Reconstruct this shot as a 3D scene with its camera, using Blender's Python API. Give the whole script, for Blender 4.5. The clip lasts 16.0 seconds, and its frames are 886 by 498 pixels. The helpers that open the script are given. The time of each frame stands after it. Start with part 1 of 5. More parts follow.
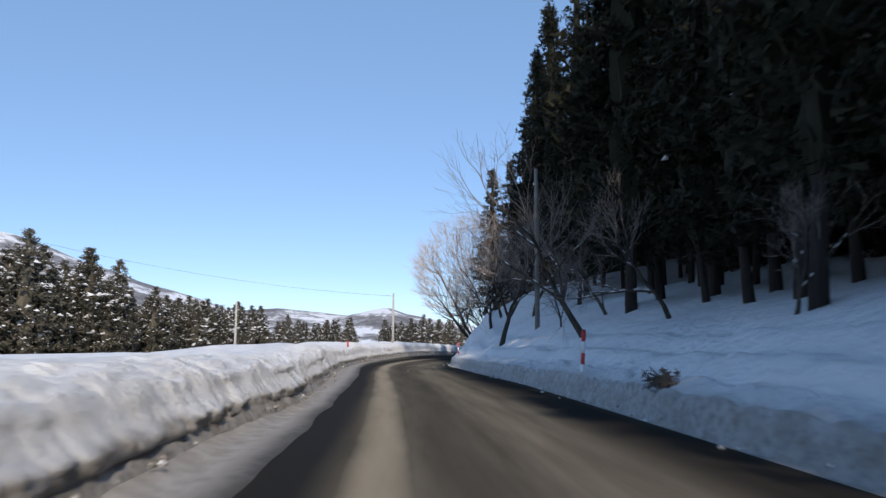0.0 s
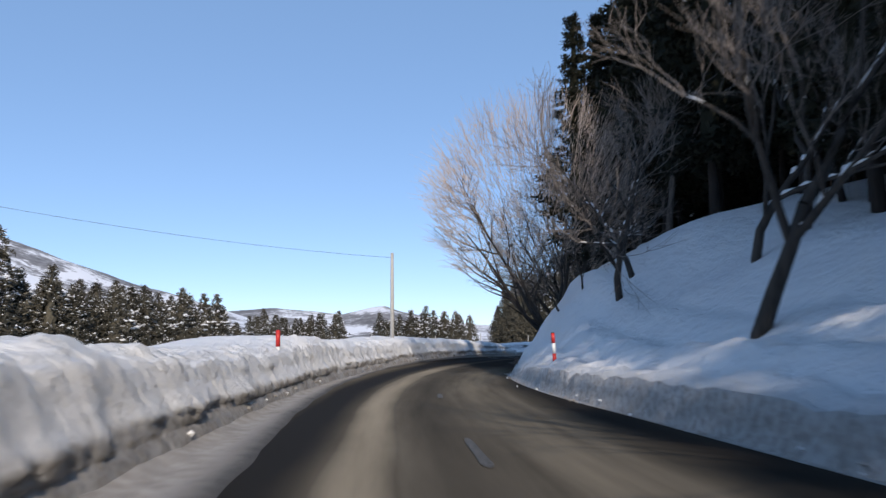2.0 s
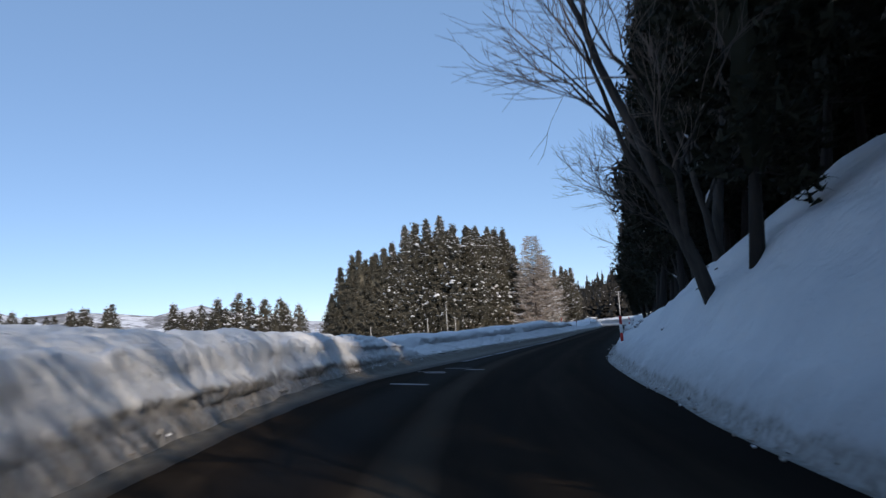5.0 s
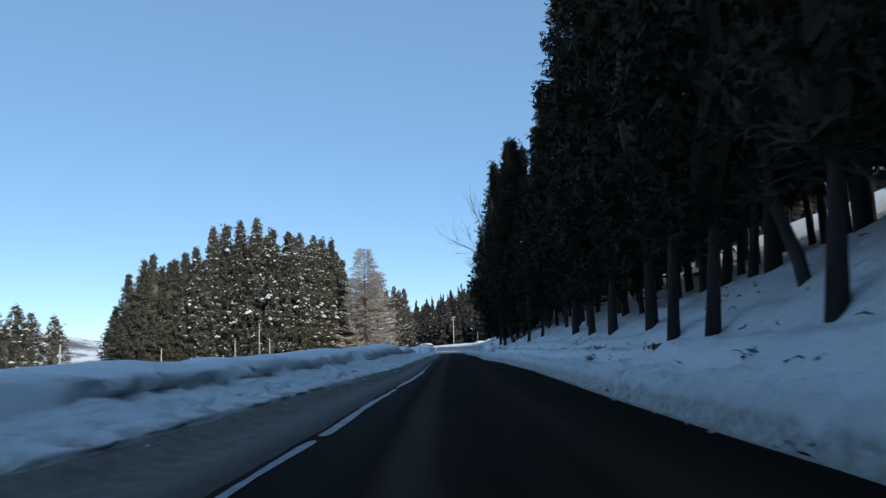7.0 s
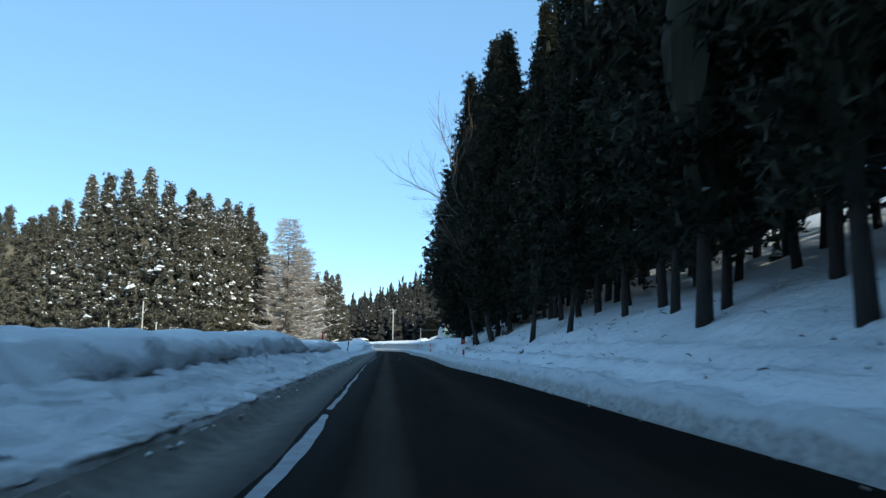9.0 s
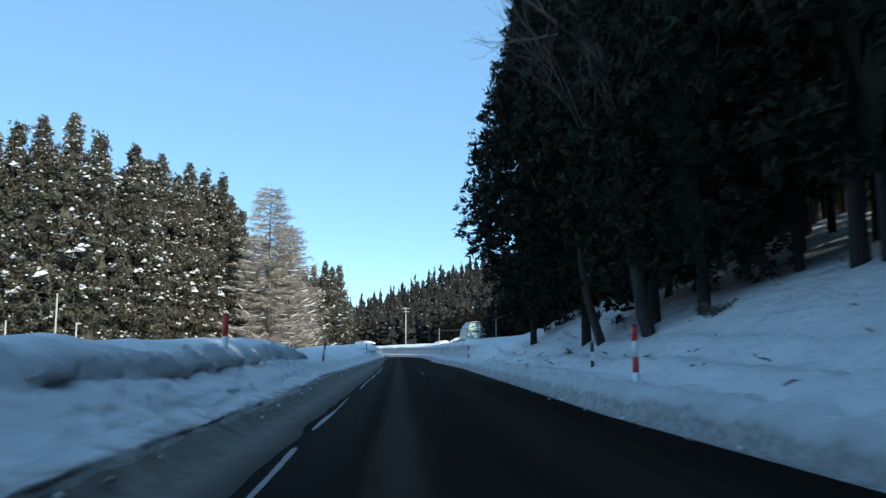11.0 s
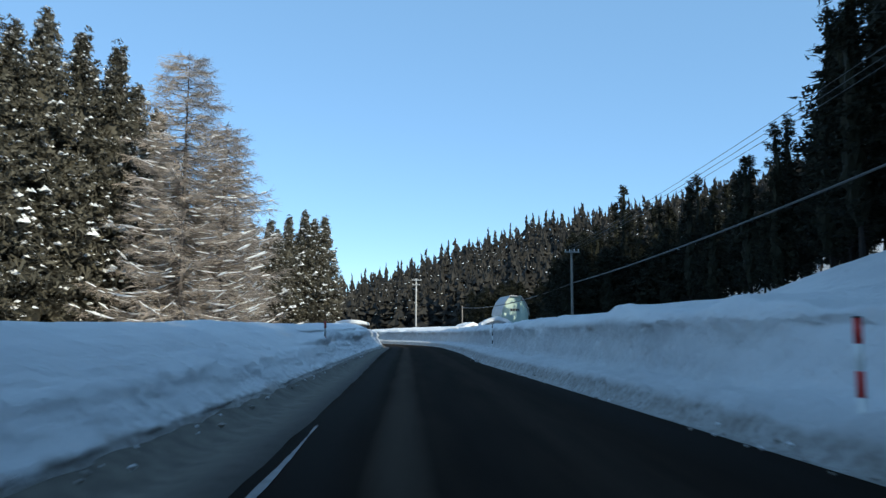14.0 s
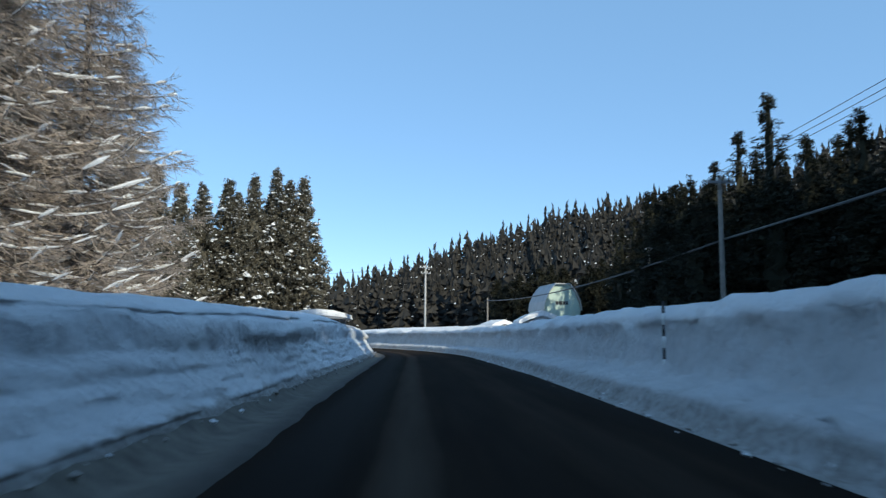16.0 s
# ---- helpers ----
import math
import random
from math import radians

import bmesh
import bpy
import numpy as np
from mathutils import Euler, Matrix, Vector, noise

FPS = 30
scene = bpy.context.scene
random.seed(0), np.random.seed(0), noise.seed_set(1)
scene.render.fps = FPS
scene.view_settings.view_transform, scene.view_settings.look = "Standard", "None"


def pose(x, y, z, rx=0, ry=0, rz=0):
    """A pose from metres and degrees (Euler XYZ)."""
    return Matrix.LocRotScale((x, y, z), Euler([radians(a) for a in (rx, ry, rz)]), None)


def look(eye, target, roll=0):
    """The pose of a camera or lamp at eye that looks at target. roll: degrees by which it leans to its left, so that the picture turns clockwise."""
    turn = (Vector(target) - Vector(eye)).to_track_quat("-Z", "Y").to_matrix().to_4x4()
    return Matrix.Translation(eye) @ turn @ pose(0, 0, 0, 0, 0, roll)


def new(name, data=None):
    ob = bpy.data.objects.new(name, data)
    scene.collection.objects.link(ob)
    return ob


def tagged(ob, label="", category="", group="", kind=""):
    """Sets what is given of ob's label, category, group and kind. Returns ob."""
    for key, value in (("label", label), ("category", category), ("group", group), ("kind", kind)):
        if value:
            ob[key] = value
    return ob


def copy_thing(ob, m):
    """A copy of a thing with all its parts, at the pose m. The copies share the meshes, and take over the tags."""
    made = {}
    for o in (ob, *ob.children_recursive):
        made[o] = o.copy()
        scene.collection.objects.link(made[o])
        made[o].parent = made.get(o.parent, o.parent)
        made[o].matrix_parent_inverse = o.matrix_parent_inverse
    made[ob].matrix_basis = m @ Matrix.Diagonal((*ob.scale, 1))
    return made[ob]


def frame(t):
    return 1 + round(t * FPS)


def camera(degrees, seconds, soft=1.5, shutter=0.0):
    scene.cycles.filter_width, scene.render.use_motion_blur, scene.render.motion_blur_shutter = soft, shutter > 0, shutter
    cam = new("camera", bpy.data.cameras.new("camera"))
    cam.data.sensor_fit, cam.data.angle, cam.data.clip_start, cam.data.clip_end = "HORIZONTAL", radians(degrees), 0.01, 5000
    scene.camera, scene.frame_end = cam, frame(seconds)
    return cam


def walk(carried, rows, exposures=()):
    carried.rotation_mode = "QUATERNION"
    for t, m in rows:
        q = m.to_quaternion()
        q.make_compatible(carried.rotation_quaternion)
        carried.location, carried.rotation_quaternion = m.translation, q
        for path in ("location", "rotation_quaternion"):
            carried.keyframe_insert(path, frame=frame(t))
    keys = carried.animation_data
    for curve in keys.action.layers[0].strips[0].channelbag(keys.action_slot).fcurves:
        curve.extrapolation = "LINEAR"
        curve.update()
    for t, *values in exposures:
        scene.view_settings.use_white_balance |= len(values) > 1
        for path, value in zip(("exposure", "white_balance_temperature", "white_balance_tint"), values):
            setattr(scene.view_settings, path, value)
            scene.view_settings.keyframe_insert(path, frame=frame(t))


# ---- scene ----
cam = camera(60.0, 16.0, soft=1.4, shutter=0.3)
PATH = [
    (0, (0.000, -0.000, 1.224), (0.001, 9.923, 2.467), 0.35),
    (0.5, (-0.518, 7.468, 1.175), (-0.513, 17.390, 2.417), 1.53),
    (1, (-0.976, 14.792, 1.164), (-1.157, 24.717, 2.380), 1.30),
    (1.5, (-1.491, 21.926, 1.140), (-1.651, 31.845, 2.397), 0.85),
    (2, (-2.022, 28.682, 1.137), (-1.948, 38.607, 2.350), -0.52),
    (2.5, (-2.449, 34.924, 1.137), (-2.400, 44.835, 2.472), -0.11),
    (3, (-2.772, 41.136, 1.137), (-2.571, 51.053, 2.407), 0.07),
    (3.2, (-2.864, 43.551, 1.141), (-2.613, 53.478, 2.324), 0.11),
    (4, (-2.724, 52.988, 1.151), (-1.539, 62.845, 2.349), 0.00),
    (4.5, (-2.202, 58.742, 1.158), (-0.448, 68.517, 2.331), -0.33),
    (5.3, (-0.692, 67.802, 1.180), (1.964, 77.391, 2.179), -4.82),
    (5.5, (-0.194, 70.051, 1.166), (2.718, 79.565, 2.163), -4.81),
    (6, (1.344, 75.842, 1.076), (4.875, 85.137, 2.148), -4.86),
    (6.5, (3.176, 81.444, 1.082), (7.269, 90.479, 2.349), -3.74),
    (7, (5.573, 87.258, 1.148), (10.013, 96.125, 2.439), -2.05),
    (7.5, (8.228, 93.355, 1.149), (12.751, 102.174, 2.476), 0.05),
    (8, (11.316, 99.730, 1.126), (16.409, 108.205, 2.619), -0.51),
    (8.5, (14.824, 106.675, 1.161), (19.896, 115.185, 2.521), 0.57),
    (9, (18.205, 113.313, 1.179), (23.313, 121.817, 2.438), 0.61),
    (9.2, (19.592, 116.042, 1.177), (24.757, 124.510, 2.450), 0.50),
    (10, (25.213, 127.106, 1.153), (30.214, 135.675, 2.401), 0.11),
    (10.5, (28.737, 134.045, 1.150), (33.736, 142.615, 2.405), 0.11),
    (11.3, (34.284, 144.970, 1.144), (39.260, 153.542, 2.469), -0.63),
    (11.5, (35.638, 147.636, 1.140), (40.572, 156.237, 2.437), -0.40),
    (12, (39.012, 154.244, 1.123), (43.899, 162.867, 2.447), -0.35),
    (12.5, (42.343, 160.744, 1.110), (47.213, 169.381, 2.411), 0.44),
    (13, (45.598, 167.146, 1.146), (50.459, 175.791, 2.424), 0.10),
    (13.5, (48.845, 173.546, 1.167), (53.635, 182.242, 2.362), 0.29),
    (14, (52.124, 180.005, 1.225), (57.024, 188.650, 2.340), 0.22),
    (14.5, (55.429, 186.496, 1.151), (60.365, 195.105, 2.386), 0.44),
    (15, (58.717, 192.982, 1.142), (63.620, 201.620, 2.306), 0.06),
    (15.5, (62.000, 199.458, 1.130), (67.007, 208.027, 2.355), 0.25),
    (16, (65.184, 205.750, 1.117), (70.004, 214.436, 2.270), 0.48),
]
EXPO = [(0.0, 0.14, 7050, 14), (3.0, 0.07, 7000, 15), (5.5, 0.0, 7150, 14), (7.0, 0.10, 6850, 4), (8.0, 0.27, 6650, -1), (9.0, 0.62, 6750, -3), (12.0, 0.52, 6750, -2), (16.0, 0.38, 6800, 2)]

walk(cam, [(t, look(eye, target, roll)) for t, eye, target, roll in PATH], EXPO)

# ---- light ----
SUN_AZ, SUN_EL = 170.0, 30.5  # degrees clockwise from +y, above the horizon
world = bpy.data.worlds.new("world")
scene.world = world
world.use_nodes = True
wn = world.node_tree.nodes
sky = wn.new("ShaderNodeTexSky")
sky.sky_type, sky.sun_disc = "NISHITA", False
sky.sun_elevation, sky.sun_rotation = radians(SUN_EL), radians(SUN_AZ)
sky.altitude, sky.air_density, sky.dust_density, sky.ozone_density = 1500, 0.85, 0.0, 4.0
even = wn.new("ShaderNodeMix")  # a flat blue mixed in evens the sky out
even.data_type = "RGBA"
even.inputs[0].default_value = 0.55
even.inputs[7].default_value = (1.05, 2.10, 3.75, 1)
world.node_tree.links.new(sky.outputs["Color"], even.inputs[6])
world.node_tree.links.new(even.outputs[2], wn["Background"].inputs["Color"])
wn["Background"].inputs["Strength"].default_value = 0.19
sun = new("sun", bpy.data.lights.new("sun", "SUN"))
sun.data.energy, sun.data.angle, sun.data.color = 3.45, radians(0.6), (1.0, 0.93, 0.82)
az, el = radians(SUN_AZ), radians(SUN_EL)
to_sun = Vector((math.sin(az) * math.cos(el), math.cos(az) * math.cos(el), math.sin(el)))
sun.matrix_world = look(to_sun * 50, (0, 0, 0))

# ---- materials ----
def material(name, rough=0.7):
    m = bpy.data.materials.new(name)
    m.use_nodes = True
    b = m.node_tree.nodes["Principled BSDF"]
    b.inputs["Roughness"].default_value = rough
    return m, m.node_tree.nodes, m.node_tree.links, b


def noise_tex(n, l, scale, detail=4, coord=None, rough=0.55):
    t = n.new("ShaderNodeTexNoise")
    t.inputs["Scale"].default_value, t.inputs["Detail"].default_value, t.inputs["Roughness"].default_value = scale, detail, rough
    if coord is not None:
        l.new(coord, t.inputs["Vector"])
    return t


def ramp(n, l, src, stops):
    r = n.new("ShaderNodeValToRGB")
    e = r.color_ramp.elements
    while len(e) < len(stops):
        e.new(0.5)
    for k, (p, c) in zip(e, stops):
        k.position, k.color = p, (*c, 1)
    l.new(src, r.inputs["Fac"])
    return r


def math_node(n, l, op, a, b=None, clamp=False):
    m = n.new("ShaderNodeMath")
    m.operation, m.use_clamp = op, clamp
    for k, v in enumerate((a, b)):
        if v is None:
            continue
        if isinstance(v, (int, float)):
            m.inputs[k].default_value = v
        else:
            l.new(v, m.inputs[k])
    return m.outputs[0]


def mix(n, l, fac, a, b):
    m = n.new("ShaderNodeMix")
    m.data_type = "RGBA"
    for key, v in ((0, fac), (6, a), (7, b)):
        if isinstance(v, tuple):
            m.inputs[key].default_value = (*v, 1)
        elif isinstance(v, (int, float)):
            m.inputs[key].default_value = v
        else:
            l.new(v, m.inputs[key])
    return m.outputs[2]


def bump(n, l, b, height, strength, dist, chain=None):
    k = n.new("ShaderNodeBump")
    k.inputs["Strength"].default_value, k.inputs["Distance"].default_value = strength, dist
    l.new(height, k.inputs["Height"])
    if chain is not None:
        l.new(chain, k.inputs["Normal"])
    l.new(k.outputs["Normal"], b.inputs["Normal"])
    return k.outputs["Normal"]


def simple(name, color, rough=0.7, vary=0.15, scale=3.0, metal=0.0, bump_by=0.0):
    m, n, l, b = material(name, rough)
    g = n.new("ShaderNodeTexCoord")
    t = noise_tex(n, l, scale, 5, g.outputs["Object"])
    lo, hi = tuple(c * (1 - vary) for c in color), tuple(min(1, c * (1 + vary)) for c in color)
    r = ramp(n, l, t.outputs["Fac"], [(0.3, lo), (0.7, hi)])
    l.new(r.outputs["Color"], b.inputs["Base Color"])
    b.inputs["Metallic"].default_value = metal
    if bump_by:
        bump(n, l, b, t.outputs["Fac"], 0.6, bump_by)
    return m


def snow_material(name, dirt, grime_shade=0.0, white=0.72, dust=0.5):
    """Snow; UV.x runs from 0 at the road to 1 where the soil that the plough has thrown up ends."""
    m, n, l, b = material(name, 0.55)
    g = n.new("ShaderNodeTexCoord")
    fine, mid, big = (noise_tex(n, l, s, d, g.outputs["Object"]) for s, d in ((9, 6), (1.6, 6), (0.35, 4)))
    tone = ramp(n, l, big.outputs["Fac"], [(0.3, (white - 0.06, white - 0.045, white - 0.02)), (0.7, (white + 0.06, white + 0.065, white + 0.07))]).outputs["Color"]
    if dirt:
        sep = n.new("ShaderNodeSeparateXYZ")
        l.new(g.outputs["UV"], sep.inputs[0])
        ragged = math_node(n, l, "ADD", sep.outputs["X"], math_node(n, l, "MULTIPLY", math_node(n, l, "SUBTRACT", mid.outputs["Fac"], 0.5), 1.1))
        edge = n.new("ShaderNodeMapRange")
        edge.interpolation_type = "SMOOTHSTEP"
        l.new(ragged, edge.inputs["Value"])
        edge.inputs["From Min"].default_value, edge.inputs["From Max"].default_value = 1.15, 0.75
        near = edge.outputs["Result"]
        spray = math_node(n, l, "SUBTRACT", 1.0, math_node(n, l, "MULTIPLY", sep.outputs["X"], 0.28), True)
        # Greys the wall face: road spray, plus shade put into the colour
        tone = mix(n, l, math_node(n, l, "MULTIPLY", spray, math_node(n, l, "ADD", math_node(n, l, "MULTIPLY", fine.outputs["Fac"], dust), math_node(n, l, "MULTIPLY", mid.outputs["Fac"], grime_shade))), tone, (0.33, 0.33, 0.33))
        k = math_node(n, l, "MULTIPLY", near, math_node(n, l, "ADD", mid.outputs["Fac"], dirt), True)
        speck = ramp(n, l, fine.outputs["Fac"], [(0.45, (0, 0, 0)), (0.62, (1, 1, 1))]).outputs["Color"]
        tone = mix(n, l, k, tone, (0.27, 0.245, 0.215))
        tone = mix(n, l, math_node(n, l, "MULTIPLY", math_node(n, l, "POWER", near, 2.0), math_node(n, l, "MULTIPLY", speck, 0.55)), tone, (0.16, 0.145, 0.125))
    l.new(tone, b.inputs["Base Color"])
    chunk = noise_tex(n, l, 4.2, 8, g.outputs["Object"], 0.7)
    c = bump(n, l, b, mid.outputs["Fac"], 0.9, 0.2)
    c = bump(n, l, b, chunk.outputs["Fac"], 0.9 if dirt else 0.35, 0.10, c)
    if dirt > 0.1:
        pos = n.new("ShaderNodeSeparateXYZ")
        l.new(g.outputs["Object"], pos.inputs[0])
        rake = n.new("ShaderNodeCombineXYZ")
        l.new(math_node(n, l, "MULTIPLY", sep.outputs["Y"], 8.0), rake.inputs[0])
        l.new(math_node(n, l, "MULTIPLY", pos.outputs["Z"], 1.6), rake.inputs[1])
        scrape = noise_tex(n, l, 1.0, 5, rake.outputs[0], 0.6)
        c = bump(n, l, b, scrape.outputs["Fac"], 0.9, 0.06, c)
    bump(n, l, b, fine.outputs["Fac"], 0.6, 0.025, c)
    b.inputs["Specular IOR Level"].default_value = 0.25
    return m


def asphalt_material():
    """Salted winter asphalt; UV.x is metres to the right of the driving line, UV.y metres along it."""
    m, n, l, b = material("asphalt", 0.6)
    g = n.new("ShaderNodeTexCoord")
    sep = n.new("ShaderNodeSeparateXYZ")
    l.new(g.outputs["UV"], sep.inputs[0])
    along = n.new("ShaderNodeMapping")
    along.inputs["Scale"].default_value = (1.0, 0.07, 1.0)
    l.new(g.outputs["UV"], along.inputs["Vector"])
    streak = noise_tex(n, l, 2.2, 6, along.outputs["Vector"])
    patch = noise_tex(n, l, 0.22, 5, g.outputs["UV"])
    grit = noise_tex(n, l, 60, 3, g.outputs["UV"])
    wander = math_node(n, l, "MULTIPLY", math_node(n, l, "SUBTRACT", patch.outputs["Fac"], 0.5), 0.2)
    d = math_node(n, l, "ADD", sep.outputs["X"], wander)
    def track(centre, half):
        q = math_node(n, l, "DIVIDE", math_node(n, l, "ABSOLUTE", math_node(n, l, "SUBTRACT", d, centre)), half)
        return math_node(n, l, "SUBTRACT", 1.0, math_node(n, l, "MULTIPLY", q, q), True)
    wet = None
    for c, h, k in ((-1.05, 0.62, 1.0), (0.80, 0.55, 0.32), (3.6, 1.0, 0.9)):
        t = math_node(n, l, "MULTIPLY", track(c, h), k)
        wet = t if wet is None else math_node(n, l, "MAXIMUM", wet, t)
    wet = math_node(n, l, "MULTIPLY", wet, math_node(n, l, "ADD", streak.outputs["Fac"], 0.65), True)
    crust = math_node(n, l, "MULTIPLY", math_node(n, l, "MAXIMUM", track(-0.14, 0.34), math_node(n, l, "MULTIPLY", track(1.9, 0.42), 0.22)), math_node(n, l, "ADD", streak.outputs["Fac"], 0.35), True)
    # Past 58 to 74 m the tones go near black: shade put into the colour
    lit_s = n.new("ShaderNodeMapRange")
    lit_s.interpolation_type = "SMOOTHSTEP"
    l.new(math_node(n, l, "ADD", sep.outputs["Y"], math_node(n, l, "MULTIPLY", wander, 50.0)), lit_s.inputs["Value"])
    lit_s.inputs["From Min"].default_value, lit_s.inputs["From Max"].default_value = 74.0, 58.0
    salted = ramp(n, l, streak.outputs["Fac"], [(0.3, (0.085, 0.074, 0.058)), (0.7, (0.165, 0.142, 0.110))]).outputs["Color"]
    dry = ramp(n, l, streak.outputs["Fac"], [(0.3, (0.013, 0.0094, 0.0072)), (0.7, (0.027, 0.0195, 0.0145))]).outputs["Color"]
    dry = mix(n, l, lit_s.outputs["Result"], dry, salted)
    wet_col = mix(n, l, lit_s.outputs["Result"], (0.0085, 0.0063, 0.005), (0.022, 0.020, 0.018))
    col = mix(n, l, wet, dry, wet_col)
    salt = mix(n, l, lit_s.outputs["Result"], (0.058, 0.045, 0.035), (0.36, 0.305, 0.225))
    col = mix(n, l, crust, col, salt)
    col = mix(n, l, math_node(n, l, "MULTIPLY", grit.outputs["Fac"], 0.15), col, (0.03, 0.027, 0.023))
    l.new(col, b.inputs["Base Color"])
    l.new(ramp(n, l, wet, [(0.2, (0.9,) * 3), (1.0, (0.7,) * 3)]).outputs["Color"], b.inputs["Roughness"])
    b.inputs["Specular IOR Level"].default_value = 0.012
    bump(n, l, b, grit.outputs["Fac"], 0.4, 0.01)
    return m


def slush_material():
    """Packed slush: salted and pale on the first straight, wet and muddy further on. UV.x runs from the snow wall to the asphalt, UV.y is the station."""
    m, n, l, b = material("road_slush", 0.75)
    g = n.new("ShaderNodeTexCoord")
    sep = n.new("ShaderNodeSeparateXYZ")
    l.new(g.outputs["UV"], sep.inputs[0])
    t, fine = noise_tex(n, l, 3.5, 6, g.outputs["Object"]), noise_tex(n, l, 22, 5, g.outputs["Object"])
    k = n.new("ShaderNodeMapRange")
    l.new(sep.outputs["Y"], k.inputs["Value"])
    k.inputs["From Min"].default_value, k.inputs["From Max"].default_value = 54.0, 72.0
    pale = ramp(n, l, t.outputs["Fac"], [(0.3, (0.27, 0.25, 0.225)), (0.7, (0.48, 0.45, 0.42))]).outputs["Color"]
    muddy = ramp(n, l, t.outputs["Fac"], [(0.3, (0.078, 0.068, 0.053)), (0.7, (0.185, 0.164, 0.132))]).outputs["Color"]
    col = mix(n, l, k.outputs["Result"], pale, muddy)
    col = mix(n, l, math_node(n, l, "MULTIPLY", fine.outputs["Fac"], 0.35), col, (0.09, 0.08, 0.07))
    # thins out over the dark asphalt
    thin = n.new("ShaderNodeMapRange")
    thin.interpolation_type = "SMOOTHSTEP"
    l.new(math_node(n, l, "ADD", sep.outputs["X"], math_node(n, l, "MULTIPLY", math_node(n, l, "SUBTRACT", t.outputs["Fac"], 0.5), 0.5)), thin.inputs["Value"])
    thin.inputs["From Min"].default_value, thin.inputs["From Max"].default_value = 0.55, 1.02
    bare = mix(n, l, k.outputs["Result"], (0.040, 0.036, 0.031), (0.022, 0.018, 0.014))
    col = mix(n, l, math_node(n, l, "MULTIPLY", thin.outputs["Result"], 0.9), col, bare)
    l.new(col, b.inputs["Base Color"])
    b.inputs["Specular IOR Level"].default_value = 0.2
    c = bump(n, l, b, t.outputs["Fac"], 0.5, 0.02)
    bump(n, l, b, fine.outputs["Fac"], 0.6, 0.02, c)
    return m


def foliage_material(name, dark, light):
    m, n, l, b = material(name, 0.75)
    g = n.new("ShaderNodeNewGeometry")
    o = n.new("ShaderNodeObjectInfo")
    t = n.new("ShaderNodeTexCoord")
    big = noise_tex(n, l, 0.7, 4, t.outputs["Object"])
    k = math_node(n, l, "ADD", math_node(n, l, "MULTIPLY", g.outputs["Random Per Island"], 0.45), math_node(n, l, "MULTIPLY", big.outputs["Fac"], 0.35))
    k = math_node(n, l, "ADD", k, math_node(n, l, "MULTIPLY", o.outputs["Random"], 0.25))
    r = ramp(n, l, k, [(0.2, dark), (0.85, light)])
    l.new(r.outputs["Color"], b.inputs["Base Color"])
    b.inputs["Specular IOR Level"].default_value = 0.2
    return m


def bark_material(name, dark, light):
    m, n, l, b = material(name, 0.85)
    t = n.new("ShaderNodeTexCoord")
    mp = n.new("ShaderNodeMapping")
    mp.inputs["Scale"].default_value = (9, 9, 1.2)
    l.new(t.outputs["Object"], mp.inputs["Vector"])
    x = noise_tex(n, l, 1.0, 6, mp.outputs["Vector"])
    l.new(ramp(n, l, x.outputs["Fac"], [(0.3, dark), (0.7, light)]).outputs["Color"], b.inputs["Base Color"])
    bump(n, l, b, x.outputs["Fac"], 0.7, 0.04)
    return m


def mountain_material():
    m, n, l, b = material("snowy_mountain", 0.9)
    t = n.new("ShaderNodeTexCoord")
    geo = n.new("ShaderNodeNewGeometry")
    a = noise_tex(n, l, 0.006, 7, t.outputs["Object"], 0.6)
    c = noise_tex(n, l, 0.05, 5, t.outputs["Object"], 0.65)
    k = math_node(n, l, "ADD", math_node(n, l, "MULTIPLY", a.outputs["Fac"], 0.7), math_node(n, l, "MULTIPLY", c.outputs["Fac"], 0.3))
    r = ramp(n, l, k, [(0.40, (0.13, 0.125, 0.13)), (0.49, (0.25, 0.245, 0.25)), (0.545, (0.74, 0.75, 0.78))])
    l.new(r.outputs["Color"], b.inputs["Base Color"])
    return m


SNOW_L = snow_material("ploughed_snow", 0.3, 0.05, 0.82, 0.3)
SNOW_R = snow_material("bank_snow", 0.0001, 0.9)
SNOW = snow_material("field_snow", 0)
SLUSH = slush_material()
ASPHALT = asphalt_material()
PAINT = simple("worn_road_paint", (0.075, 0.072, 0.067), 0.8, 0.6, 14.0)
PALE_FILM = simple("thin_ice", (0.12, 0.12, 0.125), 0.5, 0.5, 6.0)
ICE = simple("packed_ice", (0.15, 0.162, 0.185), 0.5, 0.55, 3.0)
# Cedar foliage twice: the wood's shade and the field's sun put into colour
CEDAR_SHADE = foliage_material("cedar_foliage", (0.006, 0.008, 0.005), (0.028, 0.028, 0.016))
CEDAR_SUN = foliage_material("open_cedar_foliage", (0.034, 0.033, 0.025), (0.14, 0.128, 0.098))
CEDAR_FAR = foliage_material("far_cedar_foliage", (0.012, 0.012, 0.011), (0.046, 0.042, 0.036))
CEDAR_BARK = bark_material("cedar_bark", (0.010, 0.008, 0.007), (0.032, 0.024, 0.020))
# Dark all over: the shade under the trees is put into the ground's colour
SHADED_FLOOR = simple("wooded_slope", (0.05, 0.046, 0.04), 0.9, 0.5, 0.08)
DARK_BARK = bark_material("dark_bark", (0.016, 0.013, 0.011), (0.055, 0.045, 0.038))
GREY_BARK = bark_material("grey_bark", (0.035, 0.029, 0.025), (0.12, 0.10, 0.09))
TWIG = simple("twigs", (0.46, 0.38, 0.33), 0.85, 0.25, 2.0)
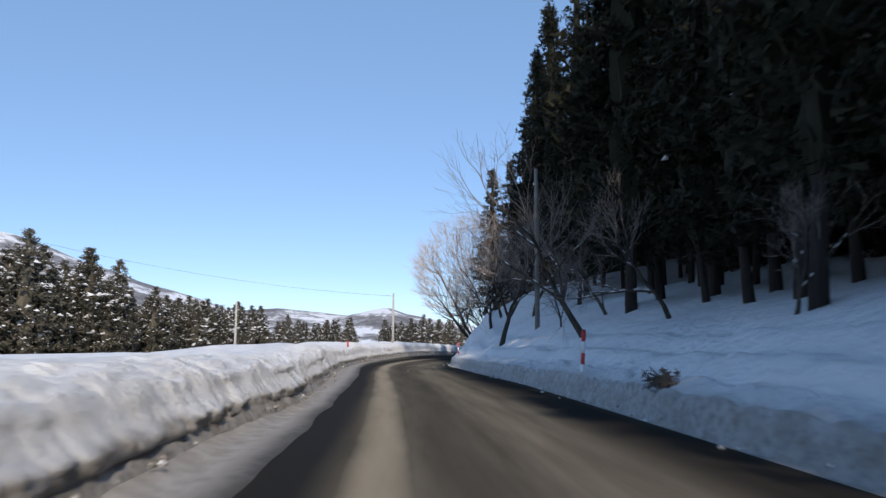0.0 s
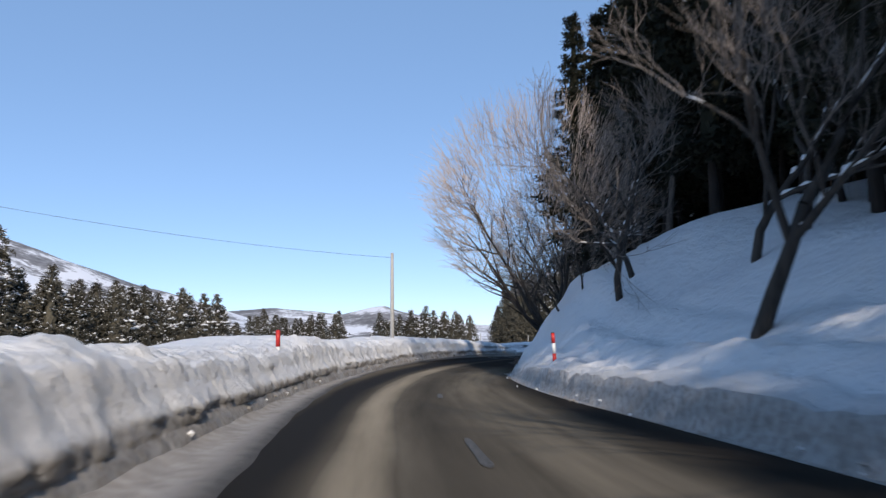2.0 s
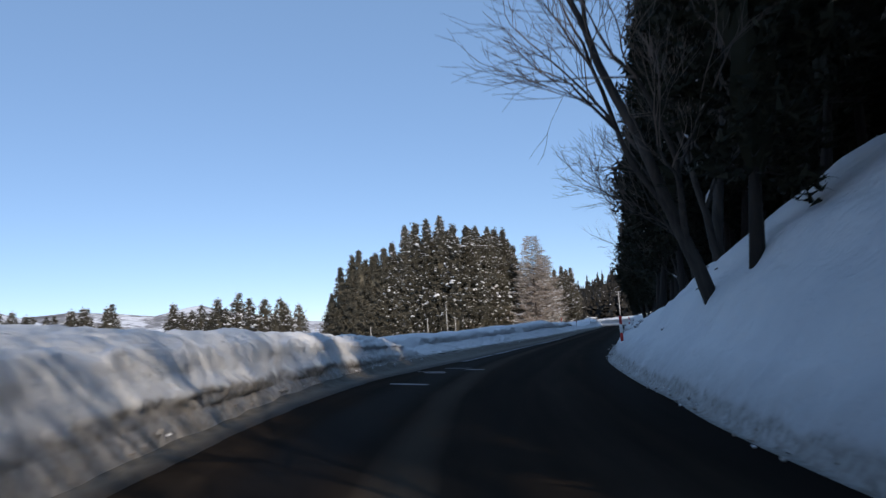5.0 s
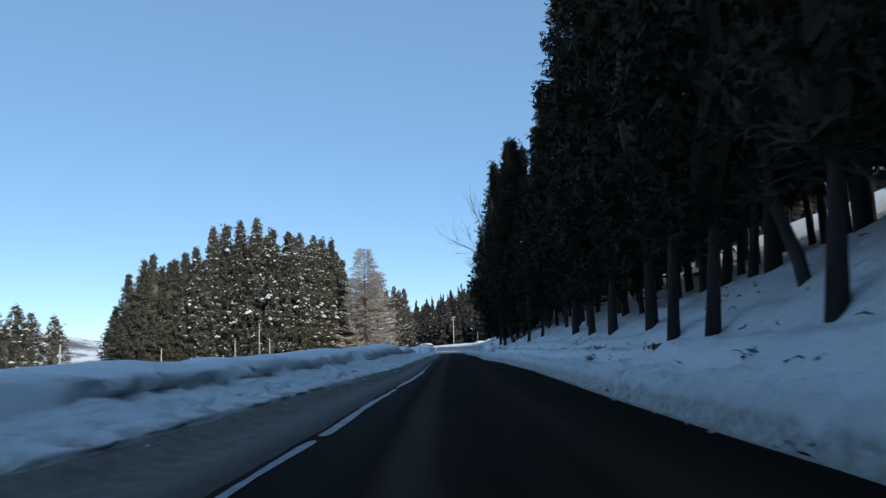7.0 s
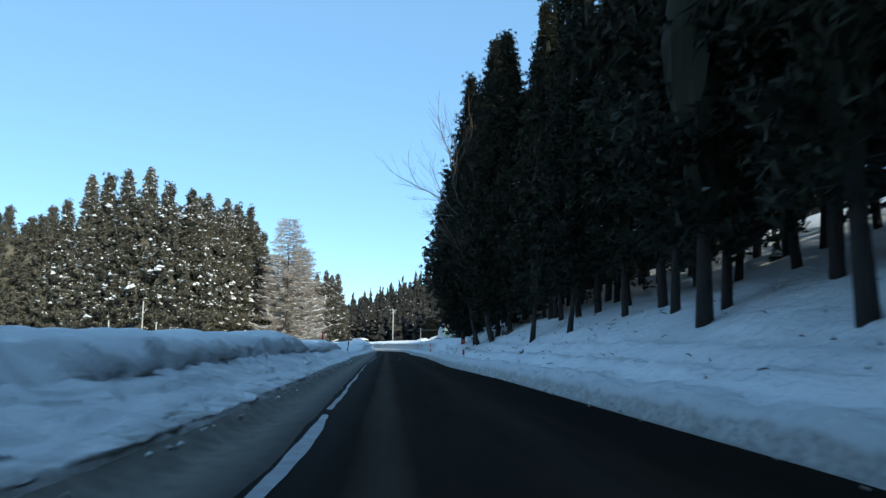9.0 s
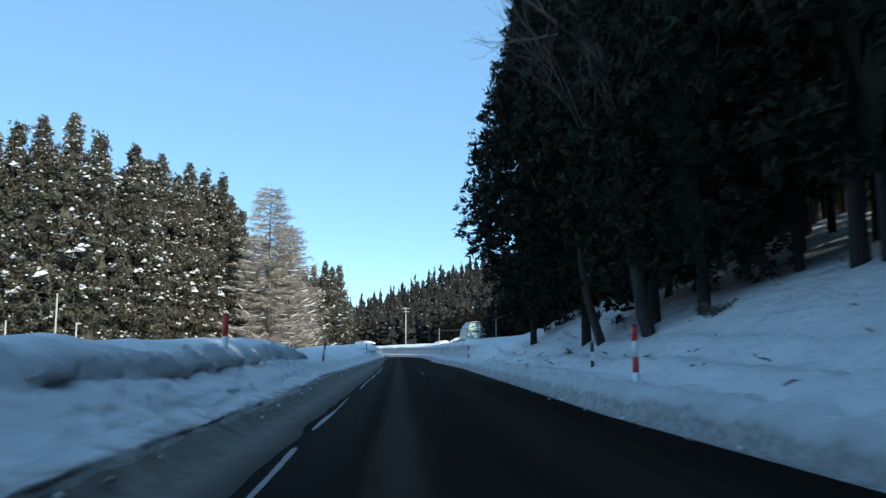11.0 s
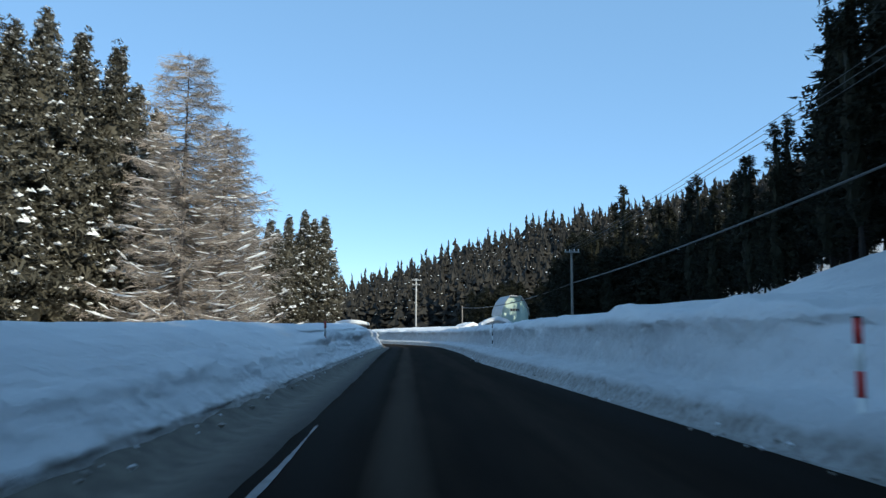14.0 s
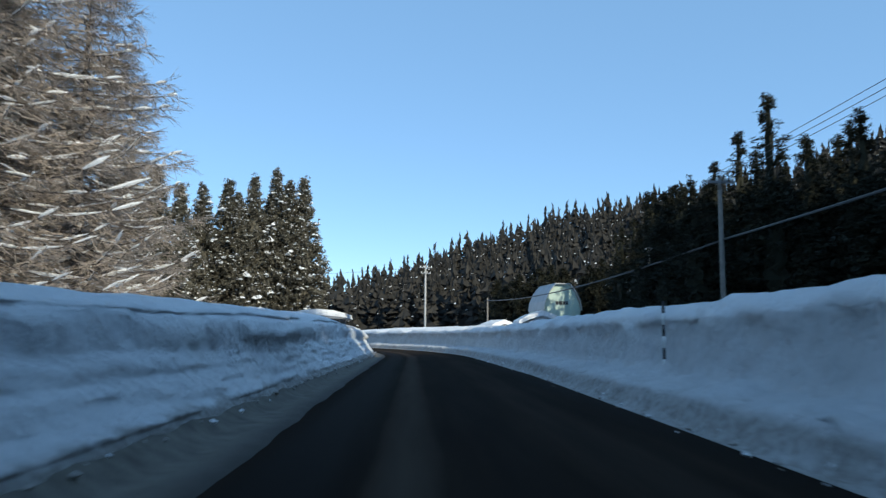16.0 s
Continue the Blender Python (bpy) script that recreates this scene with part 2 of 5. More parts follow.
TWIG_DARK = simple("dark_twigs", (0.10, 0.08, 0.068), 0.85, 0.25, 2.0)
TWIG_GREY = simple("grey_twigs", (0.15, 0.128, 0.115), 0.85, 0.25, 2.0)
LARCH_TWIG = simple("larch_twigs", (0.34, 0.285, 0.24), 0.85, 0.25, 2.0)
CONCRETE = simple("pole_concrete", (0.42, 0.41, 0.39), 0.8, 0.12, 5.0)
WOODPOLE = simple("weathered_pole", (0.20, 0.18, 0.16), 0.85, 0.2, 4.0)
STEEL = simple("galvanised_steel", (0.35, 0.36, 0.37), 0.45, 0.1, 8.0, 0.8)
CABLE = simple("cable_rubber", (0.05, 0.05, 0.052), 0.6, 0.1)
RED = simple("red_reflective", (0.55, 0.03, 0.025), 0.4, 0.1, 12.0)
WORN_RED = simple("worn_red_paint", (0.28, 0.045, 0.035), 0.6, 0.35, 14.0)
WHITE = simple("white_reflective", (0.78, 0.78, 0.76), 0.4, 0.06, 12.0)
BARN_GREEN = simple("pale_green_steel", (0.42, 0.53, 0.46), 0.55, 0.08, 1.5)
BARN_ROOF = simple("barn_roof_steel", (0.34, 0.35, 0.36), 0.5, 0.1, 1.0)
DARK = simple("dark_opening", (0.03, 0.03, 0.035), 0.6, 0.2)
HOUSE_WALL = simple("weathered_boards", (0.20, 0.17, 0.15), 0.8, 0.2, 3.0)
MOUNTAIN = mountain_material()

# ---- mesh helpers ----
def mesh_of(name, verts, faces, mats, index=None, smooth=False, uv=None):
    me = bpy.data.meshes.new(name)
    me.from_pydata([tuple(v) for v in verts], [], faces)
    for m in mats if isinstance(mats, (list, tuple)) else [mats]:
        me.materials.append(m)
    if index is not None:
        me.polygons.foreach_set("material_index", index)
    if smooth:
        me.polygons.foreach_set("use_smooth", [True] * len(me.polygons))
    if uv is not None:
        layer = me.uv_layers.new(name="UVMap")
        loops = np.empty(len(me.loops), dtype=np.int32)
        me.loops.foreach_get("vertex_index", loops)
        layer.data.foreach_set("uv", np.asarray(uv, dtype=np.float32)[loops].ravel())
    me.update()
    return me


def part(name, me, parent, label=""):
    ob = new(name, me)
    ob.parent = parent
    return tagged(ob, label)


def thing(name, label, category, group="", kind="", at=None):
    ob = new(name)
    ob.empty_display_size = 0.2
    if at is not None:
        ob.matrix_basis = at
    return tagged(ob, label, category, group, kind)


class Soup:
    """Vertices and faces gathered for one mesh."""
    def __init__(self):
        self.v, self.f, self.m = [], [], []

    def add(self, verts, faces, mat=0):
        k = len(self.v)
        self.v.extend(verts)
        self.f.extend([tuple(i + k for i in f) for f in faces])
        self.m.extend([mat] * len(faces))

    def tube(self, pts, radii, sides=5, mat=0, cap=True):
        rings = []
        k = len(self.v)
        for i, (p, r) in enumerate(zip(pts, radii)):
            a = Vector(pts[max(i - 1, 0)])
            b = Vector(pts[min(i + 1, len(pts) - 1)])
            w = (b - a).normalized()
            u = w.orthogonal().normalized() if abs(w.z) > 0.9 else w.cross((0, 0, 1)).normalized()
            t = w.cross(u)
            for j in range(sides):
                g = 2 * math.pi * j / sides
                q = Vector(p) + (u * math.cos(g) + t * math.sin(g)) * r
                self.v.append((q.x, q.y, q.z))
        for i in range(len(pts) - 1):
            for j in range(sides):
                a, b = k + i * sides + j, k + i * sides + (j + 1) % sides
                self.f.append((a, b, b + sides, a + sides))
                self.m.append(mat)
        if cap:
            self.f.append(tuple(range(k + sides - 1, k - 1, -1)))
            self.f.append(tuple(range(len(self.v) - sides, len(self.v))))
            self.m += [mat, mat]

    def box(self, c, size, mat=0, rot=0.0):
        x, y, z = (s / 2 for s in size)
        co, si = math.cos(rot), math.sin(rot)
        vs = []
        for dz in (-z, z):
            for dx, dy in ((-x, -y), (x, -y), (x, y), (-x, y)):
                vs.append((c[0] + dx * co - dy * si, c[1] + dx * si + dy * co, c[2] + dz))
        self.add(vs, [(3, 2, 1, 0), (4, 5, 6, 7), (0, 1, 5, 4), (1, 2, 6, 5), (2, 3, 7, 6), (3, 0, 4, 7)], mat)

    def done(self, name, mats, smooth=False):
        return mesh_of(name, self.v, self.f, mats, self.m if isinstance(mats, (list, tuple)) else None, smooth)


# ---- the line of the road: station s along it, d to its right ----
KNOT_S = (-100, 8, 30, 42, 62, 80, 95, 110, 264, 300, 330)
KNOT_YAW = (2.43, 3.59, 5.03, 2.59, -8.45, -19.43, -25.75, -26.95, -26.9, -7.0, 12.0)
STEP = 0.25
_s = np.arange(-100, 330.01, STEP)
_h = np.radians(np.interp(_s, KNOT_S, KNOT_YAW))
_x, _y = np.cumsum(-np.sin(_h)) * STEP, np.cumsum(np.cos(_h)) * STEP
_x, _y = _x - np.interp(0, _s, _x), _y - np.interp(0, _s, _y)


def spot(s, d):
    """World x, y of a station and an offset (arrays or numbers)."""
    h = np.interp(s, _s, _h)
    return np.interp(s, _s, _x) + d * np.cos(h), np.interp(s, _s, _y) + d * np.sin(h)


def heading(s):
    return float(np.interp(s, _s, _h))


def knots(s, pairs):
    return np.interp(s, [p[0] for p in pairs], [p[1] for p in pairs])


def smooth(x):
    x = np.clip(x, 0, 1)
    return x * x * (3 - 2 * x)


RIGHT_EDGE = ((-45, 4.1), (0, 4.1), (25, 4.4), (38, 4.0), (52, 3.4), (60, 3.0), (70, 3.6), (79, 4.0), (90, 3.6), (102, 3.8), (125, 4.3), (145, 4.2), (162, 3.6), (180, 3.8), (198, 4.0), (226, 3.3), (245, 3.7), (264, 3.5), (330, 3.5))
LEFT_FOOT = ((-45, 2.24), (0, 2.24), (10, 2.28), (16, 1.92), (30, 2.12), (60, 2.24), (74, 2.64), (86, 3.12), (95, 3.44), (105, 3.12), (119, 2.64), (128, 2.32), (155, 2.56), (165, 2.48), (176, 2.80), (190, 2.72), (210, 2.52), (230, 2.56), (262, 2.40), (330, 2.40))
ASPHALT_LEFT = ((-45, 1.3), (0, 1.28), (20, 1.2), (32, 1.05), (45, 1.5), (60, 2.0), (82, 2.2), (100, 1.6), (125, 1.2), (162, 1.5), (190, 1.35), (215, 1.45), (240, 1.7), (330, 1.7))
LEFT_HEIGHT = ((-45, 0.97), (9, 0.96), (20, 0.97), (30, 1.19), (36, 1.15), (46, 1.04), (50, 1.26), (58, 1.08), (80, 1.06), (92, 1.01), (105, 1.11), (117, 1.19), (130, 1.33), (143, 1.58), (152, 1.58), (160, 1.37), (168, 1.46), (174, 1.56), (179, 1.52), (184, 1.20), (190, 1.22), (195, 1.28), (206, 1.40), (218, 1.62), (229, 1.74), (240, 1.94), (255, 2.18), (268, 1.91), (330, 1.76))
SLOPE = ((-45, 0.30), (20, 0.32), (36, 0.46), (46, 0.62), (53, 0.55), (58, 0.45), (66, 0.55), (72, 0.75), (86, 0.7), (95, 0.75), (110, 0.6), (130, 0.45), (160, 0.5), (175, 0.6), (185, 0.72), (200, 0.72), (330, 0.4))
NEAR_SLOPE = ((-45, 0.38), (38, 0.38), (44, 0.36), (50, 0.6), (55, 1.35), (62, 1.45), (68, 1.2), (74, 1.1), (84, 1.1), (94, 0.65), (103, 0.5), (112, 0.30), (330, 0.30))
FAR_SLOPE = ((-45, 0.22), (44, 0.24), (62, 0.22), (76, 0.38), (100, 0.36), (200, 0.34), (330, 0.34))
BANK = ((-60, 0), (41, 0), (59, 0.04), (68, 0.085), (76, 0.085), (82, 0.065), (88, 0.035), (95, 0), (400, 0))


def fractal(x, y, size, octaves=4, seed=0.0):
    out, amp = np.zeros(np.broadcast(x, y).shape), 1.0
    xs, ys = np.broadcast_to(x, out.shape).ravel(), np.broadcast_to(y, out.shape).ravel()
    vals = np.fromiter((noise.fractal((a / size, b / size, seed), 1.0, 2.0, octaves) for a, b in zip(xs, ys)), float, len(xs))
    return vals.reshape(out.shape)


def road_z(s, d):
    return -knots(s, BANK) * np.clip(d, -6, 5)


def crest_lumps(s):
    """Uneven crest of the wall on the open side, by station."""
    return 0.55 * np.sin(s * 0.61 + 1.2) * np.sin(s * 0.23) + 0.45 * np.sin(s * 1.37 + 0.4) * np.sin(s * 0.41 + 2.0)


def right_z(s, d):
    """Height of the snow to the right of the road."""
    e = d - knots(s, RIGHT_EDGE)
    m = knots(s, SLOPE)
    open_side = smooth((s - 187) / 20)
    cut = 1 - smooth((s - 48) / 10)
    bank = (0.42 + 0.10 * cut) * smooth(e / (0.30 - 0.14 * cut)) + knots(s, NEAR_SLOPE) * np.clip(e - 0.25, 0, 2.25)
    bank = bank + m * np.clip(e - 2.5, 0, 3.2) + knots(s, FAR_SLOPE) * np.clip(e - 5.7, 0, 70)
    bank = bank + 0.085 * np.sin(e * 5.2 + 0.5 * np.sin(s * 0.21)) * smooth((e - 0.4) / 0.6) * (1 - smooth((e - 3) / 2))
    wall = 0.34 * smooth(e / 0.32) + 0.13 * np.clip(e, 0, 1.2) + 0.55 * smooth((e - 1.2) / 0.2) + 0.42 * smooth((e - 1.38) / 0.16) + 0.38 * smooth((e - 1.52) / 0.34) + 0.05 * np.clip(e - 2, 0, 14) + 0.20 * crest_lumps(s) * smooth((e - 1.2) / 0.8) + 0.31 * np.clip(e - 8.0 - 9 * smooth((s - 218) / 22) - 8 * smooth((s - 235) / 40), 0, 60)
    return road_z(s, d) * (1 - smooth((e - 2) / 8)) + bank * (1 - open_side) + wall * open_side


def left_z(s, d):
    """Height of the snow to the left of the road: a cut wall, layered further on, then the field."""
    g = -d - knots(s, LEFT_FOOT)
    h = knots(s, LEFT_HEIGHT)
    layered = smooth((s - 84) / 14)
    steep = 0.10 * smooth(g / 0.10) + (h - 0.32) * (0.76 * smooth((g - 0.02) / 0.34) + 0.24 * smooth((g - 0.2) / 0.6))
    ledge = 0.62 + 0.25 * np.sin(s * 0.31) * np.sin(s * 0.11 + 1.0) + 0.65 * smooth((s - 88) / 10) * (1 - smooth((s - 205) / 15))
    gentle = smooth((s - 174) / 9) * (1 - 0.7 * smooth((s - 213) / 14))
    terrace = 0.06 * smooth(g / 0.08) + (h - 0.28) * (0.45 * smooth(g / (ledge + 0.1)) + 0.40 * smooth((g - ledge) / 0.14) + 0.15 * smooth((g - ledge - 0.1) / 0.9))
    soft = 0.06 * smooth(g / 0.08) + (h - 0.28) * (0.40 * smooth(g / 0.7) + 0.60 * smooth((g - 0.3) / 2.6))
    terrace = terrace * (1 - gentle) + soft * gentle
    face = 0.22 * smooth((g + 0.12) / 0.10) + steep * (1 - layered) + terrace * layered
    back = (h - 0.55) * smooth((g - 1.8 - 1.5 * gentle) / 9)
    return road_z(s, d) * (1 - smooth((g - 1) / 6)) + face - back - 0.02 * np.clip(g - 12, 0, 60)


def overhang(S, Z):
    """How far the left wall leans towards the road over the plough's cuts, and where its soil ends."""
    h, layered = knots(S, LEFT_HEIGHT), smooth((S - 84) / 14)
    gentle = smooth((S - 174) / 9) * (1 - 0.7 * smooth((S - 213) / 14))
    wave = lambda size, seed: fractal(S[:, :1], 0 * S[:, :1], size, 4, seed)
    cuts = ((0.21 + 0.03 * wave(2.0, 1.5), 0.08 * (1 - 0.6 * layered), 3.0, 2.5, -0.6), (0.35 + 0.05 * wave(3.0, 3.5), 0.08 * (1 - layered), 3.5, 4.5, -0.45),
            (0.66 + 0.10 * wave(6.0, 5.5), 0.055 * (1 - layered), 2.5, 6.5, -0.05), (0.28 + (h - 0.28) * 0.50 + 0.05 * wave(2.5, 8.5), 0.24 * layered * (1 - gentle), 2.5, 9.5, -0.6))
    cuts += ((0.24 + (h - 0.28) * 0.80 + 0.06 * wave(4.0, 12.5), 0.14 * smooth((S - 214) / 8), 5.0, 13.5, -0.9),)
    lean = 0 * S
    for level, deep, size, seed, least in cuts:
        deep = deep * np.clip(1.4 * (wave(size, seed) - least), 0, 1)
        deep = deep * (1 + (0.9 - 0.6 * smooth((S - 208) / 10)) * fractal(S, Z * 0.15, 0.22, 2, seed + 20))
        lean = lean + deep * smooth((Z - level) / 0.035) * (1 - smooth((Z - level - 0.05) / 0.30))
    rib = fractal(S * 1.0, Z * 0.3, 0.34, 3, 40.0) * 0.02 + fractal(S, Z, 0.9, 4, 41.0) * 0.07
    strata = fractal(S * 0.06, Z, 0.15, 3, 44.0) + 0.6 * fractal(S * 0.5, Z, 0.4, 3, 46.0)
    far = smooth((S - 208) / 10)
    rib = rib * (1 - 0.55 * far) + 0.075 * layered * (1 - 0.6 * gentle) * (1 + 0.1 * far) * strata
    soil = 0.41 * (1 - layered) + 0.23 * layered
    # Layered wall: greyed face under a clean cap, part dirt, part painted shade
    dirt = (1 - layered) * Z / soil + layered * (np.clip(Z / 0.30, 0, 1.5) + 3.0 * smooth((Z - h + 0.34) / 0.14))
    return lean + rib * smooth((Z - 0.12) / 0.2), dirt


def strip(name, label, category, s0, s1, ds, offsets, height, mat, uv_edge, rough, seed, cut=0.0, kind="structure"):
    """A sheet along the road. offsets: metres outward from an edge curve; height(s, d) gives z."""
    ss = np.arange(s0, s1 + 1e-6, ds) if np.isscalar(ds) else np.concatenate([np.arange(a, b, q) for a, b, q in ds])
    edge, sign = uv_edge
    S = ss[:, None] + 0 * np.array(offsets)[None]
    O = np.array(offsets)[None] + 0 * ss[:, None]
    D = sign * (knots(ss, edge)[:, None] + O)
    Z = height(S, D)
    fade = smooth(O / 0.5)
    lumps = fractal(S, O * 0.8, 1.1, 6, seed) * 0.6 + 0.4 * fractal(S, O * 1.5, 0.35, 3, seed + 2) * (1 - smooth((O - 1.2) / 1.5)) + 0.9 * smooth(O / 3) * fractal(S, D, 7.0, 3, seed + 9)
    gouge = np.minimum(fractal(S * 2.6, O * 0.5, 1.0, 4, seed + 4), 0.15) * smooth(O / 0.12) * (1 - smooth((O - 0.9) / 0.8))
    calm = 1 - 0.6 * smooth((S - 208) / 12) * (sign < 0)
    Z = Z + rough * calm * (fade * lumps + cut * gouge)
    U = O / 0.2
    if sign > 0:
        # Far wall: face stays grey, cap clean; dirt and painted shade together
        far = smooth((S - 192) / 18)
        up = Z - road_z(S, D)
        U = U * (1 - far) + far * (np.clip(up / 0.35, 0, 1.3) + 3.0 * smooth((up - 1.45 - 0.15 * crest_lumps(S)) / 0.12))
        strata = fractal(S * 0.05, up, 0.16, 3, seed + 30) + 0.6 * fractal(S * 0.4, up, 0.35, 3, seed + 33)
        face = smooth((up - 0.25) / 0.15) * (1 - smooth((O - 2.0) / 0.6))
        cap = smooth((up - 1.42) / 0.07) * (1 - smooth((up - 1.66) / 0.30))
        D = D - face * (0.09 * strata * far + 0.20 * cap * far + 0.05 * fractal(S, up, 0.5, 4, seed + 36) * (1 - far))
    if sign < 0:
        lean, soil = overhang(S, Z - road_z(S, D))
        D = D + lean * smooth(O / 0.06) * (1 - smooth((O - 1.3) / 0.8))
        U = np.maximum(soil, 2.2 * (O - 0.75 - 1.3 * smooth((S - 84) / 14)))
    X, Y = spot(S, D)
    a, b = S.shape
    idx = np.arange(a * b).reshape(a, b)
    q = np.stack([idx[:-1, :-1], idx[:-1, 1:], idx[1:, 1:], idx[1:, :-1]], -1).reshape(-1, 4)
    if sign < 0:
        q = q[:, ::-1]
    me = mesh_of(name, np.stack([X, Y, Z], -1).reshape(-1, 3).tolist(), q.tolist(), mat, None, True, np.stack([U, S], -1).reshape(-1, 2))
    return tagged(new(name, me), label, category, "", kind)


def outward(limits):
    out, x = [-0.12, -0.06, 0.0], 0.0
    for upto, step in limits:
        while x < upto - 1e-6:
            x += step
            out.append(round(x, 3))
    return out


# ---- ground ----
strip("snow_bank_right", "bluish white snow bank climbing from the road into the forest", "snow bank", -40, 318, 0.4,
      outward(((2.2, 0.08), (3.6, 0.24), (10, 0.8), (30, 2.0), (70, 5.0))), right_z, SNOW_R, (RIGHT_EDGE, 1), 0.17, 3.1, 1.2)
strip("snow_bank_left", "ploughed white snow wall with a soiled foot beside the road", "snow bank", -40, 300, ((-40, -4, 0.6), (-4, 76, 0.11), (76, 300, 0.2)),
      outward(((0.55, 0.022), (1.4, 0.06), (4.0, 0.25), (12, 1.0), (44, 4.0), (76, 8.0))), left_z, SNOW_L, (LEFT_FOOT, -1), 0.15, 7.7, 0.6)


def road_sheet():
    ss = np.arange(-40, 318.1, 0.5)
    t = np.linspace(0, 1, 25)[None]
    L, R = -knots(ss, LEFT_FOOT)[:, None] - 0.3, knots(ss, RIGHT_EDGE)[:, None] + 0.3
    D = L + (R - L) * t
    S = ss[:, None] + 0 * D
    X, Y = spot(S, D)
    Z = road_z(S, D) - 0.004
    a, b = S.shape
    idx = np.arange(a * b).reshape(a, b)
    q = np.stack([idx[:-1, :-1], idx[:-1, 1:], idx[1:, 1:], idx[1:, :-1]], -1).reshape(-1, 4)
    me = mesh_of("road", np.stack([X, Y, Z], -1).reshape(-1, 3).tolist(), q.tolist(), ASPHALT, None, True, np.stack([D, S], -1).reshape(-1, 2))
    return tagged(new("road", me), "dark salted asphalt road with worn wheel tracks", "road", "", "structure")


road = road_sheet()


def slush_sheet():
    """Packed grey slush between the asphalt and the snow wall."""
    ss = np.arange(-40, 318.1, 0.2)
    n = 17
    t = np.linspace(0, 1, n)[None]
    inner = -knots(ss, ASPHALT_LEFT) + 0.07 * fractal(ss, 0 * ss, 2.5, 4, 4.0)
    L, R = -knots(ss, LEFT_FOOT)[:, None] - 0.12, inner[:, None]
    D = L + (R - L) * t
    S = ss[:, None] + 0 * D
    X, Y = spot(S, D)
    Z = road_z(S, D) + 0.02 * smooth((1 - t) / 0.15) + (0.10 + 0.10 * smooth((S - 70) / 20)) * smooth((0.45 - t) / 0.45) + (0.018 + 0.012 * smooth((S - 70) / 20)) * fractal(S * 0.5, D * 1.4, 0.45, 5, 6.0) * smooth((1 - t) / 0.35) - 0.01 * (t > 0.99)
    a, b = S.shape
    idx = np.arange(a * b).reshape(a, b)
    q = np.stack([idx[:-1, :-1], idx[:-1, 1:], idx[1:, 1:], idx[1:, :-1]], -1).reshape(-1, 4)
    me = mesh_of("slush", np.stack([X, Y, Z], -1).reshape(-1, 3).tolist(), q.tolist(), SLUSH, None, True, np.stack([t + 0 * D, S], -1).reshape(-1, 2))
    return tagged(new("slush_shoulder", me), "packed grey-brown slush along the asphalt's edge", "slush", "", "stuff")


slush_sheet()


def far_ground():
    """One sheet of snow that reaches the horizon, under the strips."""
    g = np.concatenate([-np.geomspace(4500, 120, 14), np.linspace(-90, 90, 7), np.geomspace(120, 4500, 14)])
    X, Y = np.meshgrid(g, g + 120, indexing="ij")
    Z = -1.2 + 0 * X
    a, b = X.shape
    idx = np.arange(a * b).reshape(a, b)
    q = np.stack([idx[:-1, :-1], idx[1:, :-1], idx[1:, 1:], idx[:-1, 1:]], -1).reshape(-1, 4)
    me = mesh_of("ground", np.stack([X, Y, Z], -1).reshape(-1, 3).tolist(), q.tolist(), SNOW)
    tagged(new("ground", me), "snow-covered valley floor reaching the mountains", "ground", "", "structure")


far_ground()


def ridge(name, label, centre_dist, az0, az1, heights, depth, seed):
    """A mountain ridge seen from the road: azimuths clockwise from +y, in degrees; heights by azimuth."""
    az = np.radians(np.linspace(az0, az1, 160))
    H = np.interp(np.degrees(az), [h[0] for h in heights], [h[1] for h in heights])
    r = np.linspace(-1, 1, 26)
    A, R = np.meshgrid(az, r, indexing="ij")
    dist = centre_dist + R * depth
    prof = np.clip(1 - np.abs(R), 0, 1)
    X, Y = dist * np.sin(A), dist * np.cos(A)
    Z = H[:, None] * prof * (1 + 0.22 * fractal(X, Y, depth * 0.5, 5, seed) * (0.25 + 1.5 * prof * (1 - prof))) - 6
    a, b = X.shape
    idx = np.arange(a * b).reshape(a, b)
    q = np.stack([idx[:-1, :-1], idx[1:, :-1], idx[1:, 1:], idx[:-1, 1:]], -1).reshape(-1, 4)
    me = mesh_of(name, np.stack([X, Y, Z], -1).reshape(-1, 3).tolist(), q.tolist(), MOUNTAIN, None, False)
    tagged(new(name, me), label, "mountain", "", "structure")


ridge("backdrop_mountain", "tall grey mountain with snowy gullies beyond the valley", 2300, -62, -11,
      ((-62, 250), (-50, 330), (-38, 360), (-33, 325), (-29.5, 290), (-26, 240), (-22, 190), (-18, 145), (-14, 90), (-11, 35)), 900, 2.0)
ridge("backdrop_ridge", "low wooded snowy ridge on the horizon", 2700, -24, 30,
      ((-24, 30), (-20, 80), (-16, 118), (-12, 128), (-10, 122), (-7, 108), (-5, 134), (-4, 140), (-2.8, 120), (-1, 100), (2, 74), (6, 56), (12, 40), (30, 30)), 700, 5.0)

# ---- trees ----
rng = random.Random(7)


def ground_at(s, d):
    if d > float(knots(s, RIGHT_EDGE)):
        return float(right_z(np.array(s), np.array(d)))
    return float(left_z(np.array(s), np.array(d)))


def place(s, d, scale=1.0, turn=None, sink=0.15, tilt=0.0, tall=1.0):
    x, y = spot(s, d)
    turn = rng.uniform(0, 360) if turn is None else turn
    return pose(float(x), float(y), ground_at(s, d) - sink, tilt, 0, turn) @ Matrix.Diagonal((scale, scale, scale * tall, 1))


